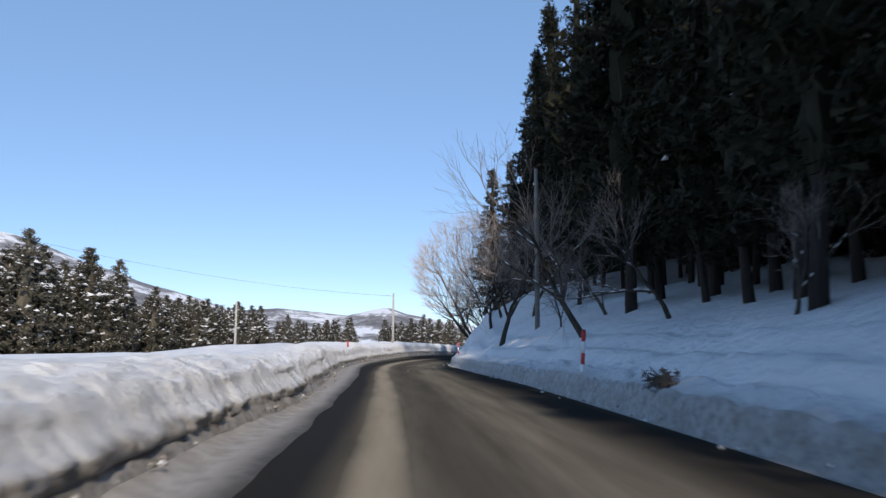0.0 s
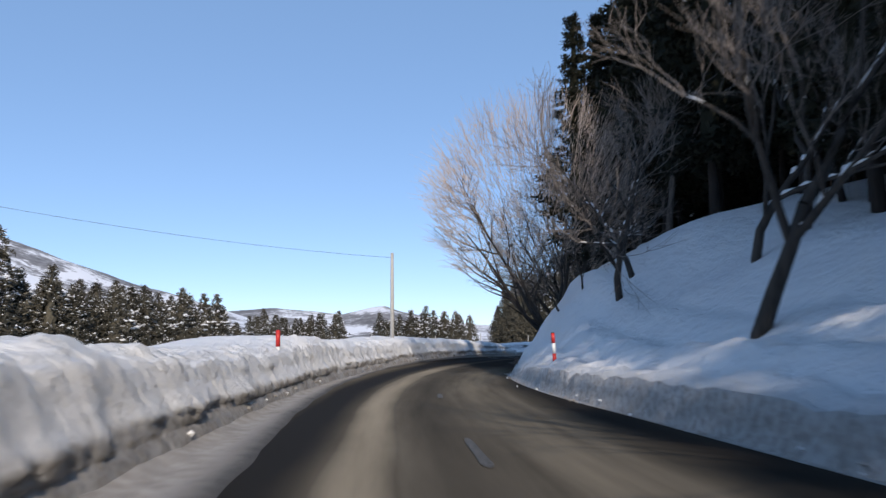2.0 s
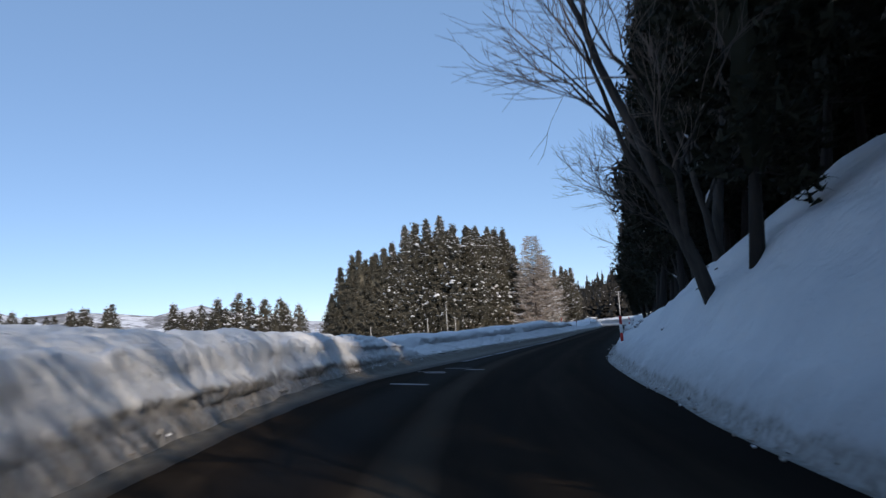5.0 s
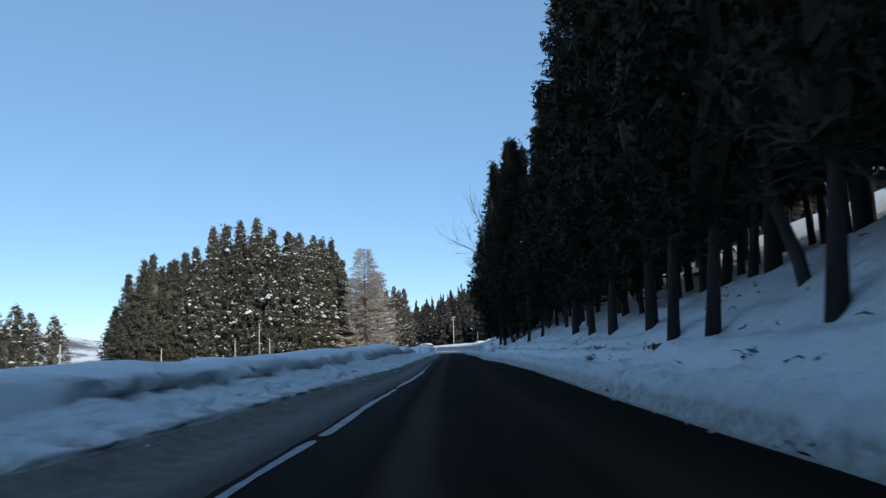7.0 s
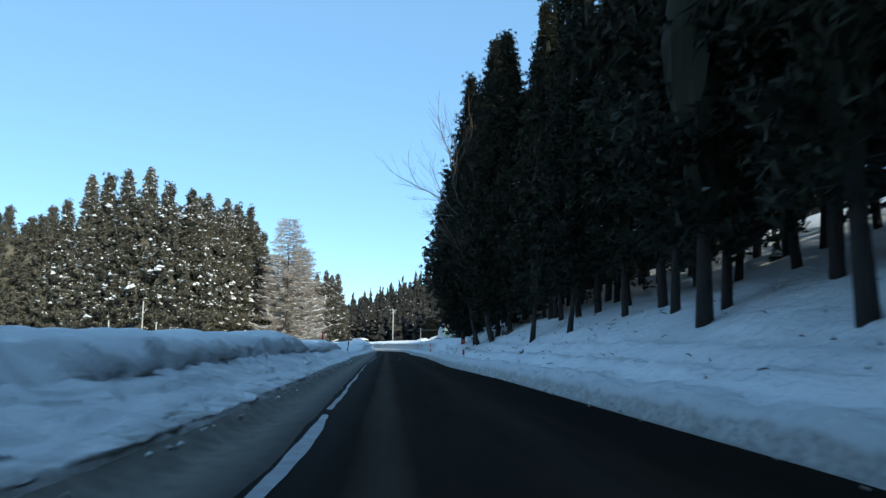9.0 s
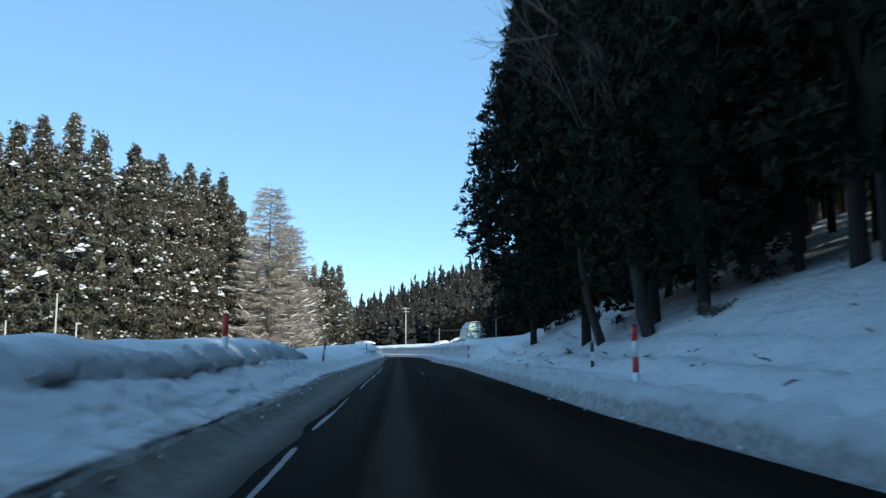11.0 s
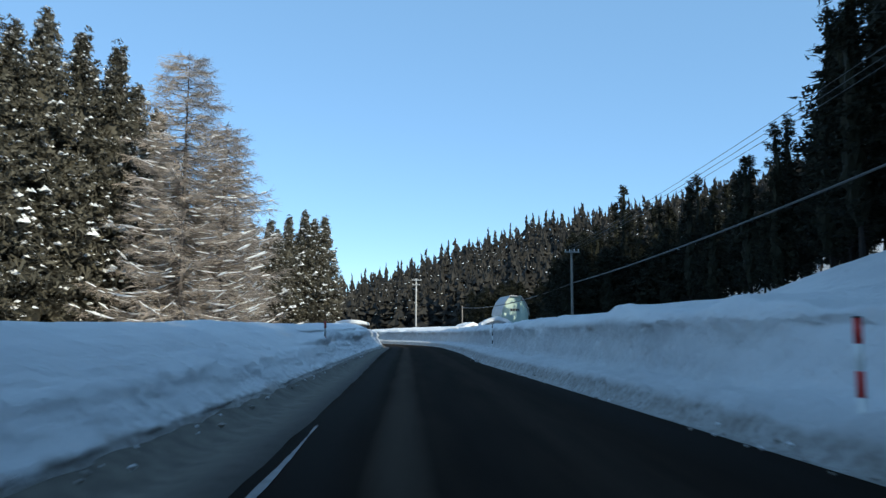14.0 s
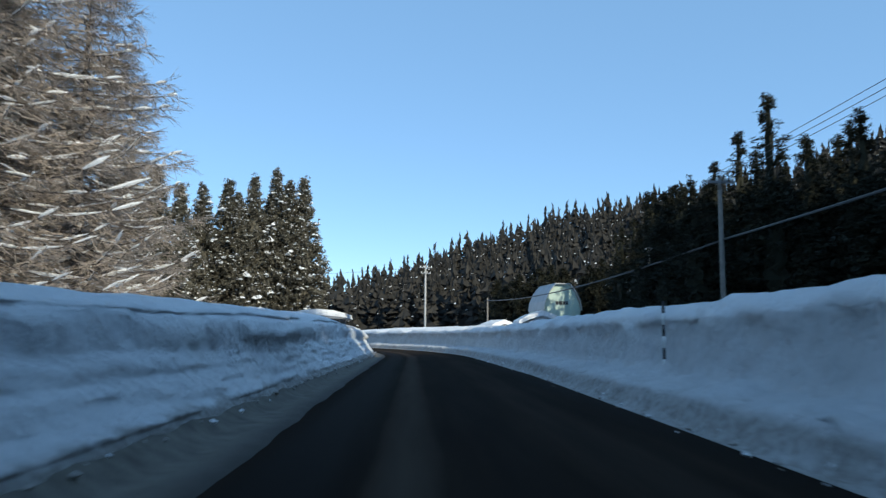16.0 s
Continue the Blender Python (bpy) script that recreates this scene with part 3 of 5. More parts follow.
def conifer_parts(seed, height, radius, bare, tufts, blades=9, snow=0.1, bend=0.0, grain=1.0, core=1.0, full=0.92):
    """Trunk, crown and snow meshes of a cedar."""
    r = random.Random(seed)
    trunk, crown, white = Soup(), Soup(), Soup()
    n = 9
    lean = [(bend * (1 - i / (n - 1)) ** 3 * -0.9, 0.12 * math.sin(i * 1.7 + seed), height * 0.97 * i / (n - 1) - 0.5 * (i == 0)) for i in range(n)]
    trunk.tube(lean, [height * 0.0066 * (1 - 0.9 * i / (n - 1)) + (0.07 if i == 0 else 0) for i in range(n)], 9)
    def axis(u):
        k = min(int(u * (n - 1)), n - 2)
        f = u * (n - 1) - k
        return Vector(lean[k]).lerp(Vector(lean[k + 1]), f)
    for _ in range(14):  # dead stubs on the bare stem
        u = r.uniform(0.12, max(bare, 0.14))
        a, g = axis(u), r.uniform(0, 6.28)
        k = r.uniform(0.4, 1.5)
        trunk.tube([a, a + Vector((math.cos(g) * k, math.sin(g) * k, r.uniform(-0.3, 0.1)))], [0.03, 0.008], 3)
    def reach(u):
        w = (u - bare) / (1 - bare)
        taper = max(0.0, 1 - w) ** full if full > 0.9 else min(1.0, max(0.0, 1 - w) / full)
        return radius * min(1.0, 0.45 + 2.2 * w) * taper * 1.12 + 0.06
    lv, sides = 19, 10
    k0 = len(crown.v)
    for i in range(lv):
        u = bare + (0.985 - bare) * i / (lv - 1)
        c = axis(u)
        for j in range(sides):
            g = 6.283 * (j + 0.5 * (i % 2)) / sides
            q = reach(u) * core * r.uniform(0.30, 0.70) * (0.25 if i == 0 else 1)
            crown.v.append((c.x + math.cos(g) * q, c.y + math.sin(g) * q, c.z + r.uniform(-0.3, 0.3)))
    for i in range(lv - 1):
        for j in range(sides):
            a, b = k0 + i * sides + j, k0 + i * sides + (j + 1) % sides
            crown.f.append((a, b, b + sides, a + sides))
            crown.m.append(0)
    limbs = [(r.uniform(bare * 0.9, 0.99), r.uniform(0, 6.283), r.uniform(0.78, 1.04)) for _ in range(tufts // 3)]
    for u, g, far in limbs:
        a = axis(min(u, 0.99))
        q = reach(u) * far
        rise = q * r.uniform(-0.15, 0.35)
        tip = a + Vector((math.cos(g) * q, math.sin(g) * q, rise))
        for j in range(3):
            f = (1.0, r.uniform(0.72, 0.9), r.uniform(0.5, 0.8))[j]
            c = a.lerp(tip, f) + Vector((r.gauss(0, 0.12), r.gauss(0, 0.12), r.gauss(0, 0.15))) * (radius / 2.2)
            size = (0.32 + 0.20 * r.random()) * (0.55 + 0.6 * min(1, q / radius)) * min(1.1, radius / 2.2) * grain
            out = Vector((math.cos(g), math.sin(g), 0.35))
            for _ in range(blades):
                w = (out * r.uniform(0.2, 1.0) + Vector((r.gauss(0, 0.75), r.gauss(0, 0.75), r.gauss(-0.15, 0.7)))).normalized()
                side = w.cross(Vector((r.gauss(0, 1), r.gauss(0, 1), r.gauss(0, 1)))).normalized() * size * r.uniform(0.13, 0.22)
                q0 = c + Vector((r.gauss(0, 0.34), r.gauss(0, 0.34), r.gauss(0, 0.28))) * size
                b, e = q0 - w * size * 0.4, q0 + w * size * r.uniform(0.4, 0.85)
                crown.add([tuple(b + side), tuple(e), tuple(b - side)], [(0, 1, 2)])
            if r.random() < snow:
                z = c + Vector((0, 0, size * 0.35)) + out * size * 0.35
                rr = size * min(1.5, r.lognormvariate(-1.25, 0.5)) * (1.1 if 0.3 < snow < 0.5 else 0.45 if snow < 0.1 else 1.0) * min(1.0, 1.3 - 0.3 * grain)
                for _ in range(r.choice((1, 1, 2, 3))):
                    cap = z + Vector((r.gauss(0, 0.7), r.gauss(0, 0.7), r.gauss(-0.1, 0.3))) * rr
                    wide, g0 = rr * r.uniform(0.5, 1.1), r.uniform(0, 6.28)
                    ring = [(cap.x + math.cos(g0 + k) * wide * r.uniform(0.45, 1.3), cap.y + math.sin(g0 + k) * wide * r.uniform(0.45, 1.3), cap.z + r.uniform(-0.5, 0.2) * wide) for k in (0, 1.26, 2.5, 3.77, 5.03)]
                    white.add(ring + [(cap.x + r.gauss(0, 0.2) * wide, cap.y + r.gauss(0, 0.2) * wide, cap.z + wide * r.uniform(0.3, 0.7)), (cap.x, cap.y, cap.z - wide * 0.35)],
                              [(i, (i + 1) % 5, 5) for i in range(5)] + [((i + 1) % 5, i, 6) for i in range(5)])
    return trunk, crown, white


def conifer(name, label, group, leaf, seed, height, radius, bare, tufts, snow, bend=0.0, blades=9, grain=1.0, core=1.0, full=0.92):
    trunk, crown, white = conifer_parts(seed, height, radius, bare, tufts, blades, snow, bend, grain, core, full)
    ob = thing(name, label, "conifer", group)
    part("trunk", trunk.done("cedar_trunk", CEDAR_BARK, True), ob, "straight brown trunk")
    part("crown", crown.done("cedar_crown", leaf), ob)
    if white.f:
        tagged(part("snow", white.done("cedar_snow", SNOW), ob, "clumps of snow on the branches"), kind="stuff")
    return ob


FOREST = "tall dark cedar with a bare lower trunk on the snowy slope"
OPEN = "snow-flecked green cedar standing in the open snow field"
cedars = [conifer("cedar_tree", FOREST, "forest cedars on the slope", CEDAR_SHADE, 11 + i, h, r, b, n, 0.02, bend, 10, 1.0, 0.45)
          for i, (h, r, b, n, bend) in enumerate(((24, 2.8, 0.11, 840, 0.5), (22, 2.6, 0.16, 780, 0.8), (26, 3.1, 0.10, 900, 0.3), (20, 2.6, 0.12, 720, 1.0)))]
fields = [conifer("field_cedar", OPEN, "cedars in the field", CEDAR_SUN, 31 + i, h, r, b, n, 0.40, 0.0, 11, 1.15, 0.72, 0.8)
          for i, (h, r, b, n) in enumerate(((23, 3.9, 0.05, 1500), (21.5, 3.6, 0.05, 1400), (25, 4.1, 0.05, 1600)))]
green_fields = [conifer("field_cedar", "full olive-green cedar at the edge of the open field", "cedars in the field", CEDAR_SUN, 35 + i, h, r, 0.04, 1500, 0.08, 0.0, 11, 1.15, 0.72, 0.8)
                for i, (h, r) in enumerate(((22, 4.0), (24, 4.2)))]
back_cedars = [conifer("cedar_tree", FOREST, "forest cedars on the slope", CEDAR_SHADE, 91 + i, h, r, 0.17, 420, 0.02, 0.4, 8, 1.2, 0.6) for i, (h, r) in enumerate(((24, 2.6), (22, 2.4), (26, 2.7)))]
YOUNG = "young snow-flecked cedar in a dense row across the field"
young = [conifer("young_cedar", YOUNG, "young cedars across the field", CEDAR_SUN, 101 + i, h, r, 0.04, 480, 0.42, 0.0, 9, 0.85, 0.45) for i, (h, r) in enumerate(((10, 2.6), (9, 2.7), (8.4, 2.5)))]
back_fields = [conifer("field_cedar", OPEN, "cedars in the field", CEDAR_SUN, 111 + i, h, r, 0.06, 600, 0.2, 0.0, 8, 1.25, 0.7, 0.8) for i, (h, r) in enumerate(((22, 4.0), (20, 3.7)))]
used = set()


def put(protos, k, m):
    """The first use moves the model itself, later ones copy it."""
    ob = protos[k % len(protos)]
    if ob.name in used:
        return copy_thing(ob, m)
    used.add(ob.name)
    ob.matrix_basis = m
    return ob


def forest(protos, spots, seed, s_j=0.8, d_j=0.6, lo=0.85, hi=1.12):
    r = random.Random(seed)
    for i, (s, d) in enumerate(spots):
        k = r.uniform(lo, hi)
        m = place(s + r.uniform(-s_j, s_j), d + r.uniform(-d_j, d_j), k, r.uniform(0, 360), 0.3, r.uniform(-1.5, 1.5), r.uniform(0.92, 1.08))
        put(protos, r.randrange(len(protos)), m)


def stand(protos, heights, rows, seed, sway=0.5):
    # trees of given heights at given stations and offsets
    r = random.Random(seed)
    for s, d, h in rows:
        k = r.randrange(len(protos))
        f = h * r.uniform(0.88, 1.05) / heights[k]
        wide = 0.4 + 0.6 * f
        m = place(s + r.uniform(-sway, sway), d + r.uniform(-sway, sway), wide, r.uniform(0, 360), 0.3, r.uniform(-1.2, 1.2), f / wide)
        put(protos, k, m).matrix_basis = m


DEEP = [conifer_parts(91 + i, h, r, 0.16, 300, 6, 0.0, 0.4, 1.5, 0.5) for i, (h, r) in enumerate(((24, 2.7), (22, 2.5), (26, 2.8)))]


def joined_wood(name, label, spots, lo, hi, seed, protos=None):
    """Trees past counting, as one mesh."""
    r = random.Random(seed)
    data = []
    for i, (trunk, crown, _) in enumerate(DEEP if protos is None else ()):
        data += [(str(i), True, np.array(trunk.v), trunk.f), (str(i), False, np.array(crown.v), crown.f)]
    for ob in protos or ():
        for child in ob.children:
            if child.name.startswith("snow"):
                continue
            me = child.data
            co = np.empty(len(me.vertices) * 3)
            me.vertices.foreach_get("co", co)
            data.append((ob.name, child.name.startswith("trunk"), co.reshape(-1, 3), [tuple(p.vertices) for p in me.polygons]))
    names = sorted({k[0] for k in data})
    verts, faces, index, count = [], [], [], 0
    for m in spots(r) if callable(spots) else [place(s + r.uniform(-1, 1), d + r.uniform(-1, 1), r.uniform(lo, hi), r.uniform(0, 360), 0.3, r.uniform(-1.5, 1.5)) for s, d in spots]:
        pick = r.choice(names)
        M = np.array(m)
        for n, bark, co, fs in data:
            if n != pick:
                continue
            verts.append(co @ M[:3, :3].T + M[:3, 3])
            faces.extend([tuple(i + count for i in f) for f in fs])
            index.extend([0 if bark else 1] * len(fs))
            count += len(co)
    me = mesh_of(name, np.concatenate(verts).tolist(), faces, [CEDAR_BARK, CEDAR_SHADE], index)
    return tagged(new(name, me), label, "wood", "", "stuff")


def grid(*rows):
    return [(s, d) for d, s0, s1, ds in rows for s in np.arange(s0, s1, ds)]


# slope beside the first straight
forest(cedars, grid((10.0, 13, 35, 3.2)), 1)
forest(back_cedars, grid((12.5, 8, 39, 3.2)), 18)
forest(back_cedars, grid((15.5, 6, 44, 3.4)), 11)
forest(back_cedars, grid((13.8, 45, 66, 3.2), (17.0, 47, 66, 3.6)), 12, 0.8, 0.6, 0.75, 0.9)
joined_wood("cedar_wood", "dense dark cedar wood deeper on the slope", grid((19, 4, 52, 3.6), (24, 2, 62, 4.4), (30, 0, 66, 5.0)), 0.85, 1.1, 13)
# never in view: added behind the start to shade the right bank
joined_wood("cedar_wood", "dense dark cedar wood behind, unseen, added to shade the bank", grid((9.0, -38, 4, 3.4), (12, -38, 4, 4.0), (17, -38, 2, 5.0), (24, -38, 0, 6.0)), 0.85, 1.1, 14)
joined_wood("cedar_thicket", "dark young cedars crowding under the wood", grid((20.5, -4, 62, 2.4), (23, -2, 64, 2.6)), 0.75, 1.0, 23, young)
forest(cedars, [(56.5, 10.2), (60.5, 9.4), (64.5, 10.6), (69, 10.0), (52.5, 12.4), (47.5, 12.0), (43.5, 11.2)], 17, 0.2, 0.2, 0.76, 0.88)
stand(cedars[:1], (24,), ((80.8, 6.2, 18.5), (66.0, 7.0, 13.5), (61.8, 6.0, 13.5)), 9, 0.0)
# slope along the bend and the second straight
forest(cedars, grid((10.0, 74, 138, 3.2)), 2)
forest(cedars, grid((10.0, 139, 182, 3.2)), 32, 0.8, 0.6, 0.76, 0.90)
forest(back_cedars, grid((13.0, 70, 188, 3.8)), 20)
forest(back_cedars, grid((16.5, 66, 192, 4.4)), 15)
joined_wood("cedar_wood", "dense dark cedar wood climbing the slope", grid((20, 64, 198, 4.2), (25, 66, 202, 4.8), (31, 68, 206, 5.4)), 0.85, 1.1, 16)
forest(cedars, [(122.6, 7.6), (124.8, 7.8), (130.5, 8.0), (137.5, 8.2), (96, 6.7), (100, 6.6), (104.5, 6.6), (109, 6.9), (116, 7.4)], 3, 0.0, 0.0, 0.9, 1.05)
forest(cedars, [(150, 7.8), (157, 7.9), (165, 10.2)], 31, 0.0, 0.0, 0.85, 0.95)
# low-branched cedars where the wood ends
EDGE = "dark full cedar with boughs hanging low over snow"
edge = [conifer("edge_cedar", EDGE, "cedars at the wood's end", CEDAR_SHADE, 51 + i, h, r, b, n, 0.0, 0.0, 12, 0.62, 0.5, 0.8) for i, (h, r, b, n) in enumerate(((21, 3.5, 0.085, 4500), (22, 3.5, 0.15, 3900)))]
forest(edge[:1], [(175.6, 6.6), (188.2, 6.9), (171.6, 7.6), (168.6, 8.0)], 6, 0.0, 0.0, 0.97, 1.02)
forest(edge[1:], [(194, 11.5), (182, 9.6), (190, 13), (198, 14), (201, 12.5)], 7, 0.0, 0.0, 0.97, 1.02)
# sun blockers, hidden from view: added to shade the road's last stretch
joined_wood("cedar_wood", "tall dark cedars added out of view above the open bank as shade", grid((15.5, 197, 209, 2.0), (17, 199, 212, 2.0), (19, 203, 216, 1.9), (21.5, 201, 220, 1.9), (24, 199, 226, 1.9), (27, 198, 231, 2.0), (30.5, 196, 236, 2.1), (34, 196, 240, 2.4), (38, 198, 242, 3.0)), 0.98, 1.18, 19)
# the wood in the field: its end faces back along the road, its side runs beside it
def skyline(d):
    return float(np.interp(d, (-64, -61, -57, -47, -40, -33, -26), (9.5, 17, 20.5, 24, 27.0, 26.6, 26.0)))


FIELD_H, BACK_H = (23, 21.5, 25), (22, 20)
stand(green_fields, (22, 24), [(230.5 + 0.035 * (d + 45) ** 2 / 4, d, skyline(d)) for d in np.arange(-62.5, -47, 2.7)], 4)
stand(fields, FIELD_H, [(230.5 + 0.035 * (d + 45) ** 2 / 4, d, skyline(d)) for d in np.arange(-46.3, -31, 2.7)], 4)
stand(green_fields, (22, 24), [(236.0 + 0.02 * (d + 45) ** 2 / 4, d, skyline(d) - 1.2) for d in np.arange(-61, -47, 3.0)], 42)
stand(fields, FIELD_H, [(236.0 + 0.02 * (d + 45) ** 2 / 4, d, skyline(d) - 1.2) for d in np.arange(-46, -30, 3.0)], 42)
stand(fields, FIELD_H, [(s, -31.3 + 0.215 * (s - 234), 25.6) for s in np.arange(236, 266, 3.7)], 43)
stand(fields, FIELD_H, [(s, -35.0 + 0.215 * (s - 234), 26.4) for s in np.arange(238, 268, 3.9)], 44)
stand(back_fields, BACK_H, [(242.5, d, skyline(d)) for d in np.arange(-60, -36, 3.6)], 45)
stand(back_fields, BACK_H, [(248.0, d, skyline(d) - 1.0) for d in np.arange(-59, -36, 4.2)], 46)
stand(back_fields, BACK_H, [(s, -39.0 + 0.215 * (s - 234), 24.5) for s in np.arange(250, 268, 4.0)], 47)


def locate(x, y):
    """Station and offset of a place beside the road."""
    i = int(np.argmin((_x - x) ** 2 + (_y - y) ** 2))
    h = _h[i]
    return float(_s[i]), float((x - _x[i]) * math.cos(h) + (y - _y[i]) * math.sin(h))


def beyond(s, d):
    """World x, y straight on past the bend at the road's end."""
    x, y = spot(262.0, 0.0)
    h = heading(262.0)
    return float(x - math.sin(h) * (s - 262) + d * math.cos(h)), float(y + math.cos(h) * (s - 262) + d * math.sin(h))


def place_xy(x, y, scale=1.0, turn=0.0, sink=0.2, tall=1.0):
    s, d = locate(x, y)
    return pose(x, y, ground_at(s, d) - sink, 0, 0, turn) @ Matrix.Diagonal((scale, scale, scale * tall, 1))


for k, (s, d, h) in enumerate(((303.9, -12.2, 17.4), (302.6, -14.9, 18.2), (303.3, -13.6, 16.8), (301.5, -17.0, 17.4), (300.3, -19.4, 17.4), (300.7, -18.4, 15.8), (299.1, -21.7, 16.6), (296.0, -23.0, 16.2), (290, -23.5, 16.6), (284, -25, 17.6), (278, -26, 19.5), (296, -28, 19), (286, -30, 20), (276, -32, 22), (305, -16.0, 15.0))):
    f = h / FIELD_H[k % 3]
    m = place_xy(*beyond(s, d), 1.0, 77 * k, 0.3) @ Matrix.Diagonal((0.8, 0.8, f, 1))
    put(fields, k, m).matrix_basis = m


def world_forest(protos, rows, seed, base, lo, hi, jitter=2.0):
    r = random.Random(seed)
    for x, y in rows:
        k = r.uniform(lo, hi)
        put(protos, r.randrange(len(protos)), pose(x + r.uniform(-jitter, jitter), y + r.uniform(-jitter, jitter), base, r.uniform(-1.5, 1.5), 0, r.uniform(0, 360)) @ Matrix.Diagonal((k * 1.1, k * 1.1, k, 1)))


# rows of young cedars across the field
def line_rows(pts, step, rows, gap):
    out = []
    for (x0, y0), (x1, y1) in zip(pts, pts[1:]):
        n = max(1, int(math.hypot(x1 - x0, y1 - y0) / step))
        for i in range(n):
            for k in range(rows):
                f = (i + 0.5 * (k % 2)) / n
                out.append((x0 + (x1 - x0) * f - gap * k, y0 + (y1 - y0) * f + gap * 0.4 * k))
    return out


world_forest(young, line_rows([(-66, 52), (-46, 80), (-37, 94)], 2.3, 3, 2.8), 21, -0.3, 0.98, 1.2, 0.9)
world_forest(young, line_rows([(-36, 97), (-31, 110), (-28, 126)], 2.3, 3, 2.6), 22, -0.4, 0.62, 0.78, 0.9)
world_forest(young, line_rows([(-40, 160), (-30, 176), (-24, 184)], 3.0, 2, 4.0), 23, -0.5, 0.55, 0.75, 1.5)
world_forest(young, [(-11.6, 175), (-9.8, 177), (-8.4, 176), (-7.2, 175), (-5.2, 177), (-3.4, 175), (-1.7, 176), (0.4, 175), (-23.7, 175), (-22.0, 176), (-13.0, 179), (2.6, 190), (5.0, 196), (-10.6, 178), (-6.1, 179), (-4.4, 178), (-2.4, 179), (-0.6, 178), (1.6, 178), (-21.0, 178), (-24.6, 178)], 24, -0.3, 0.6, 0.78, 0.5)


# ---- leafless trees ----
def bare_tree_parts(seed, height, levels, splits, spread, lift, thick, reach=0.62, twig_sides=3, snowy=0.35, trunk=0.33):
    r = random.Random(seed)
    wood, twigs, white = Soup(), Soup(), Soup()

    def grow(p, w, length, radius, level):
        n = 4 if level < 2 else 3
        pts, q, dirn = [p], Vector(p), Vector(w)
        for i in range(n):
            dirn = (dirn + Vector((r.gauss(0, 0.13), r.gauss(0, 0.13), r.gauss(0.03, 0.10) * lift))).normalized()
            q = q + dirn * length / n
            pts.append(q.copy())
        radii = [radius * (1 - 0.45 * i / n) for i in range(n + 1)]
        soup = wood if level < 3 else twigs
        soup.tube(pts, radii, 7 if level == 0 else 5 if level < 3 else twig_sides, 0, level == 0)
        if 0 < level < 3 and snowy:
            for a, b, rad in zip(pts, pts[1:], radii):
                if abs((b - a).normalized().z) < 0.8 and r.random() < snowy:
                    up = Vector((0, 0, rad * 0.85))
                    a1, b1 = a.lerp(b, r.uniform(0, 0.3)) + up, a.lerp(b, r.uniform(0.6, 1)) + up
                    white.tube([a1, a1.lerp(b1, 0.5) + up * 0.4, b1], [rad * 0.4, rad * 0.85, rad * 0.3], 5)
        if level >= levels:
            return
        kids = splits[min(level, len(splits) - 1)]
        for k in range(kids):
            f = 1.0 if k == 0 else r.uniform(0.35, 0.98)
            i = min(int(f * n), n - 1)
            base = pts[i].lerp(pts[i + 1], f * n - i) if f < 1 else pts[-1]
            turn = r.uniform(0, 6.283)
            side = dirn.orthogonal().normalized()
            side = Matrix.Rotation(turn, 3, dirn) @ side
            ang = spread * (0.45 if k == 0 else r.uniform(0.7, 1.25))
            w2 = (dirn * math.cos(ang) + side * math.sin(ang) + Vector((0, 0, 0.12 * lift))).normalized()
            grow(base, w2, length * reach * r.uniform(0.8, 1.25), max(0.007, radius * (0.62 if k == 0 else 0.48)), level + 1)

    grow(Vector((0, 0, -0.4)), Vector((0, 0, 1)), height * trunk, thick, 0)
    return wood, twigs, white


def bare_tree(name, label, group, bark, twig, *args, **kw):
    wood, twigs, white = bare_tree_parts(*args, **kw)
    ob = thing(name, label, "leafless tree", group)
    part("trunk", wood.done("limbs", bark, True), ob)
    tagged(part("twig_spray", twigs.done("twigs", twig), ob, "fine bare twigs"), kind="stuff")
    if white.f:
        tagged(part("snow", white.done("limb_snow", SNOW, True), ob, "snow lying along the limbs"), kind="stuff")
    return ob


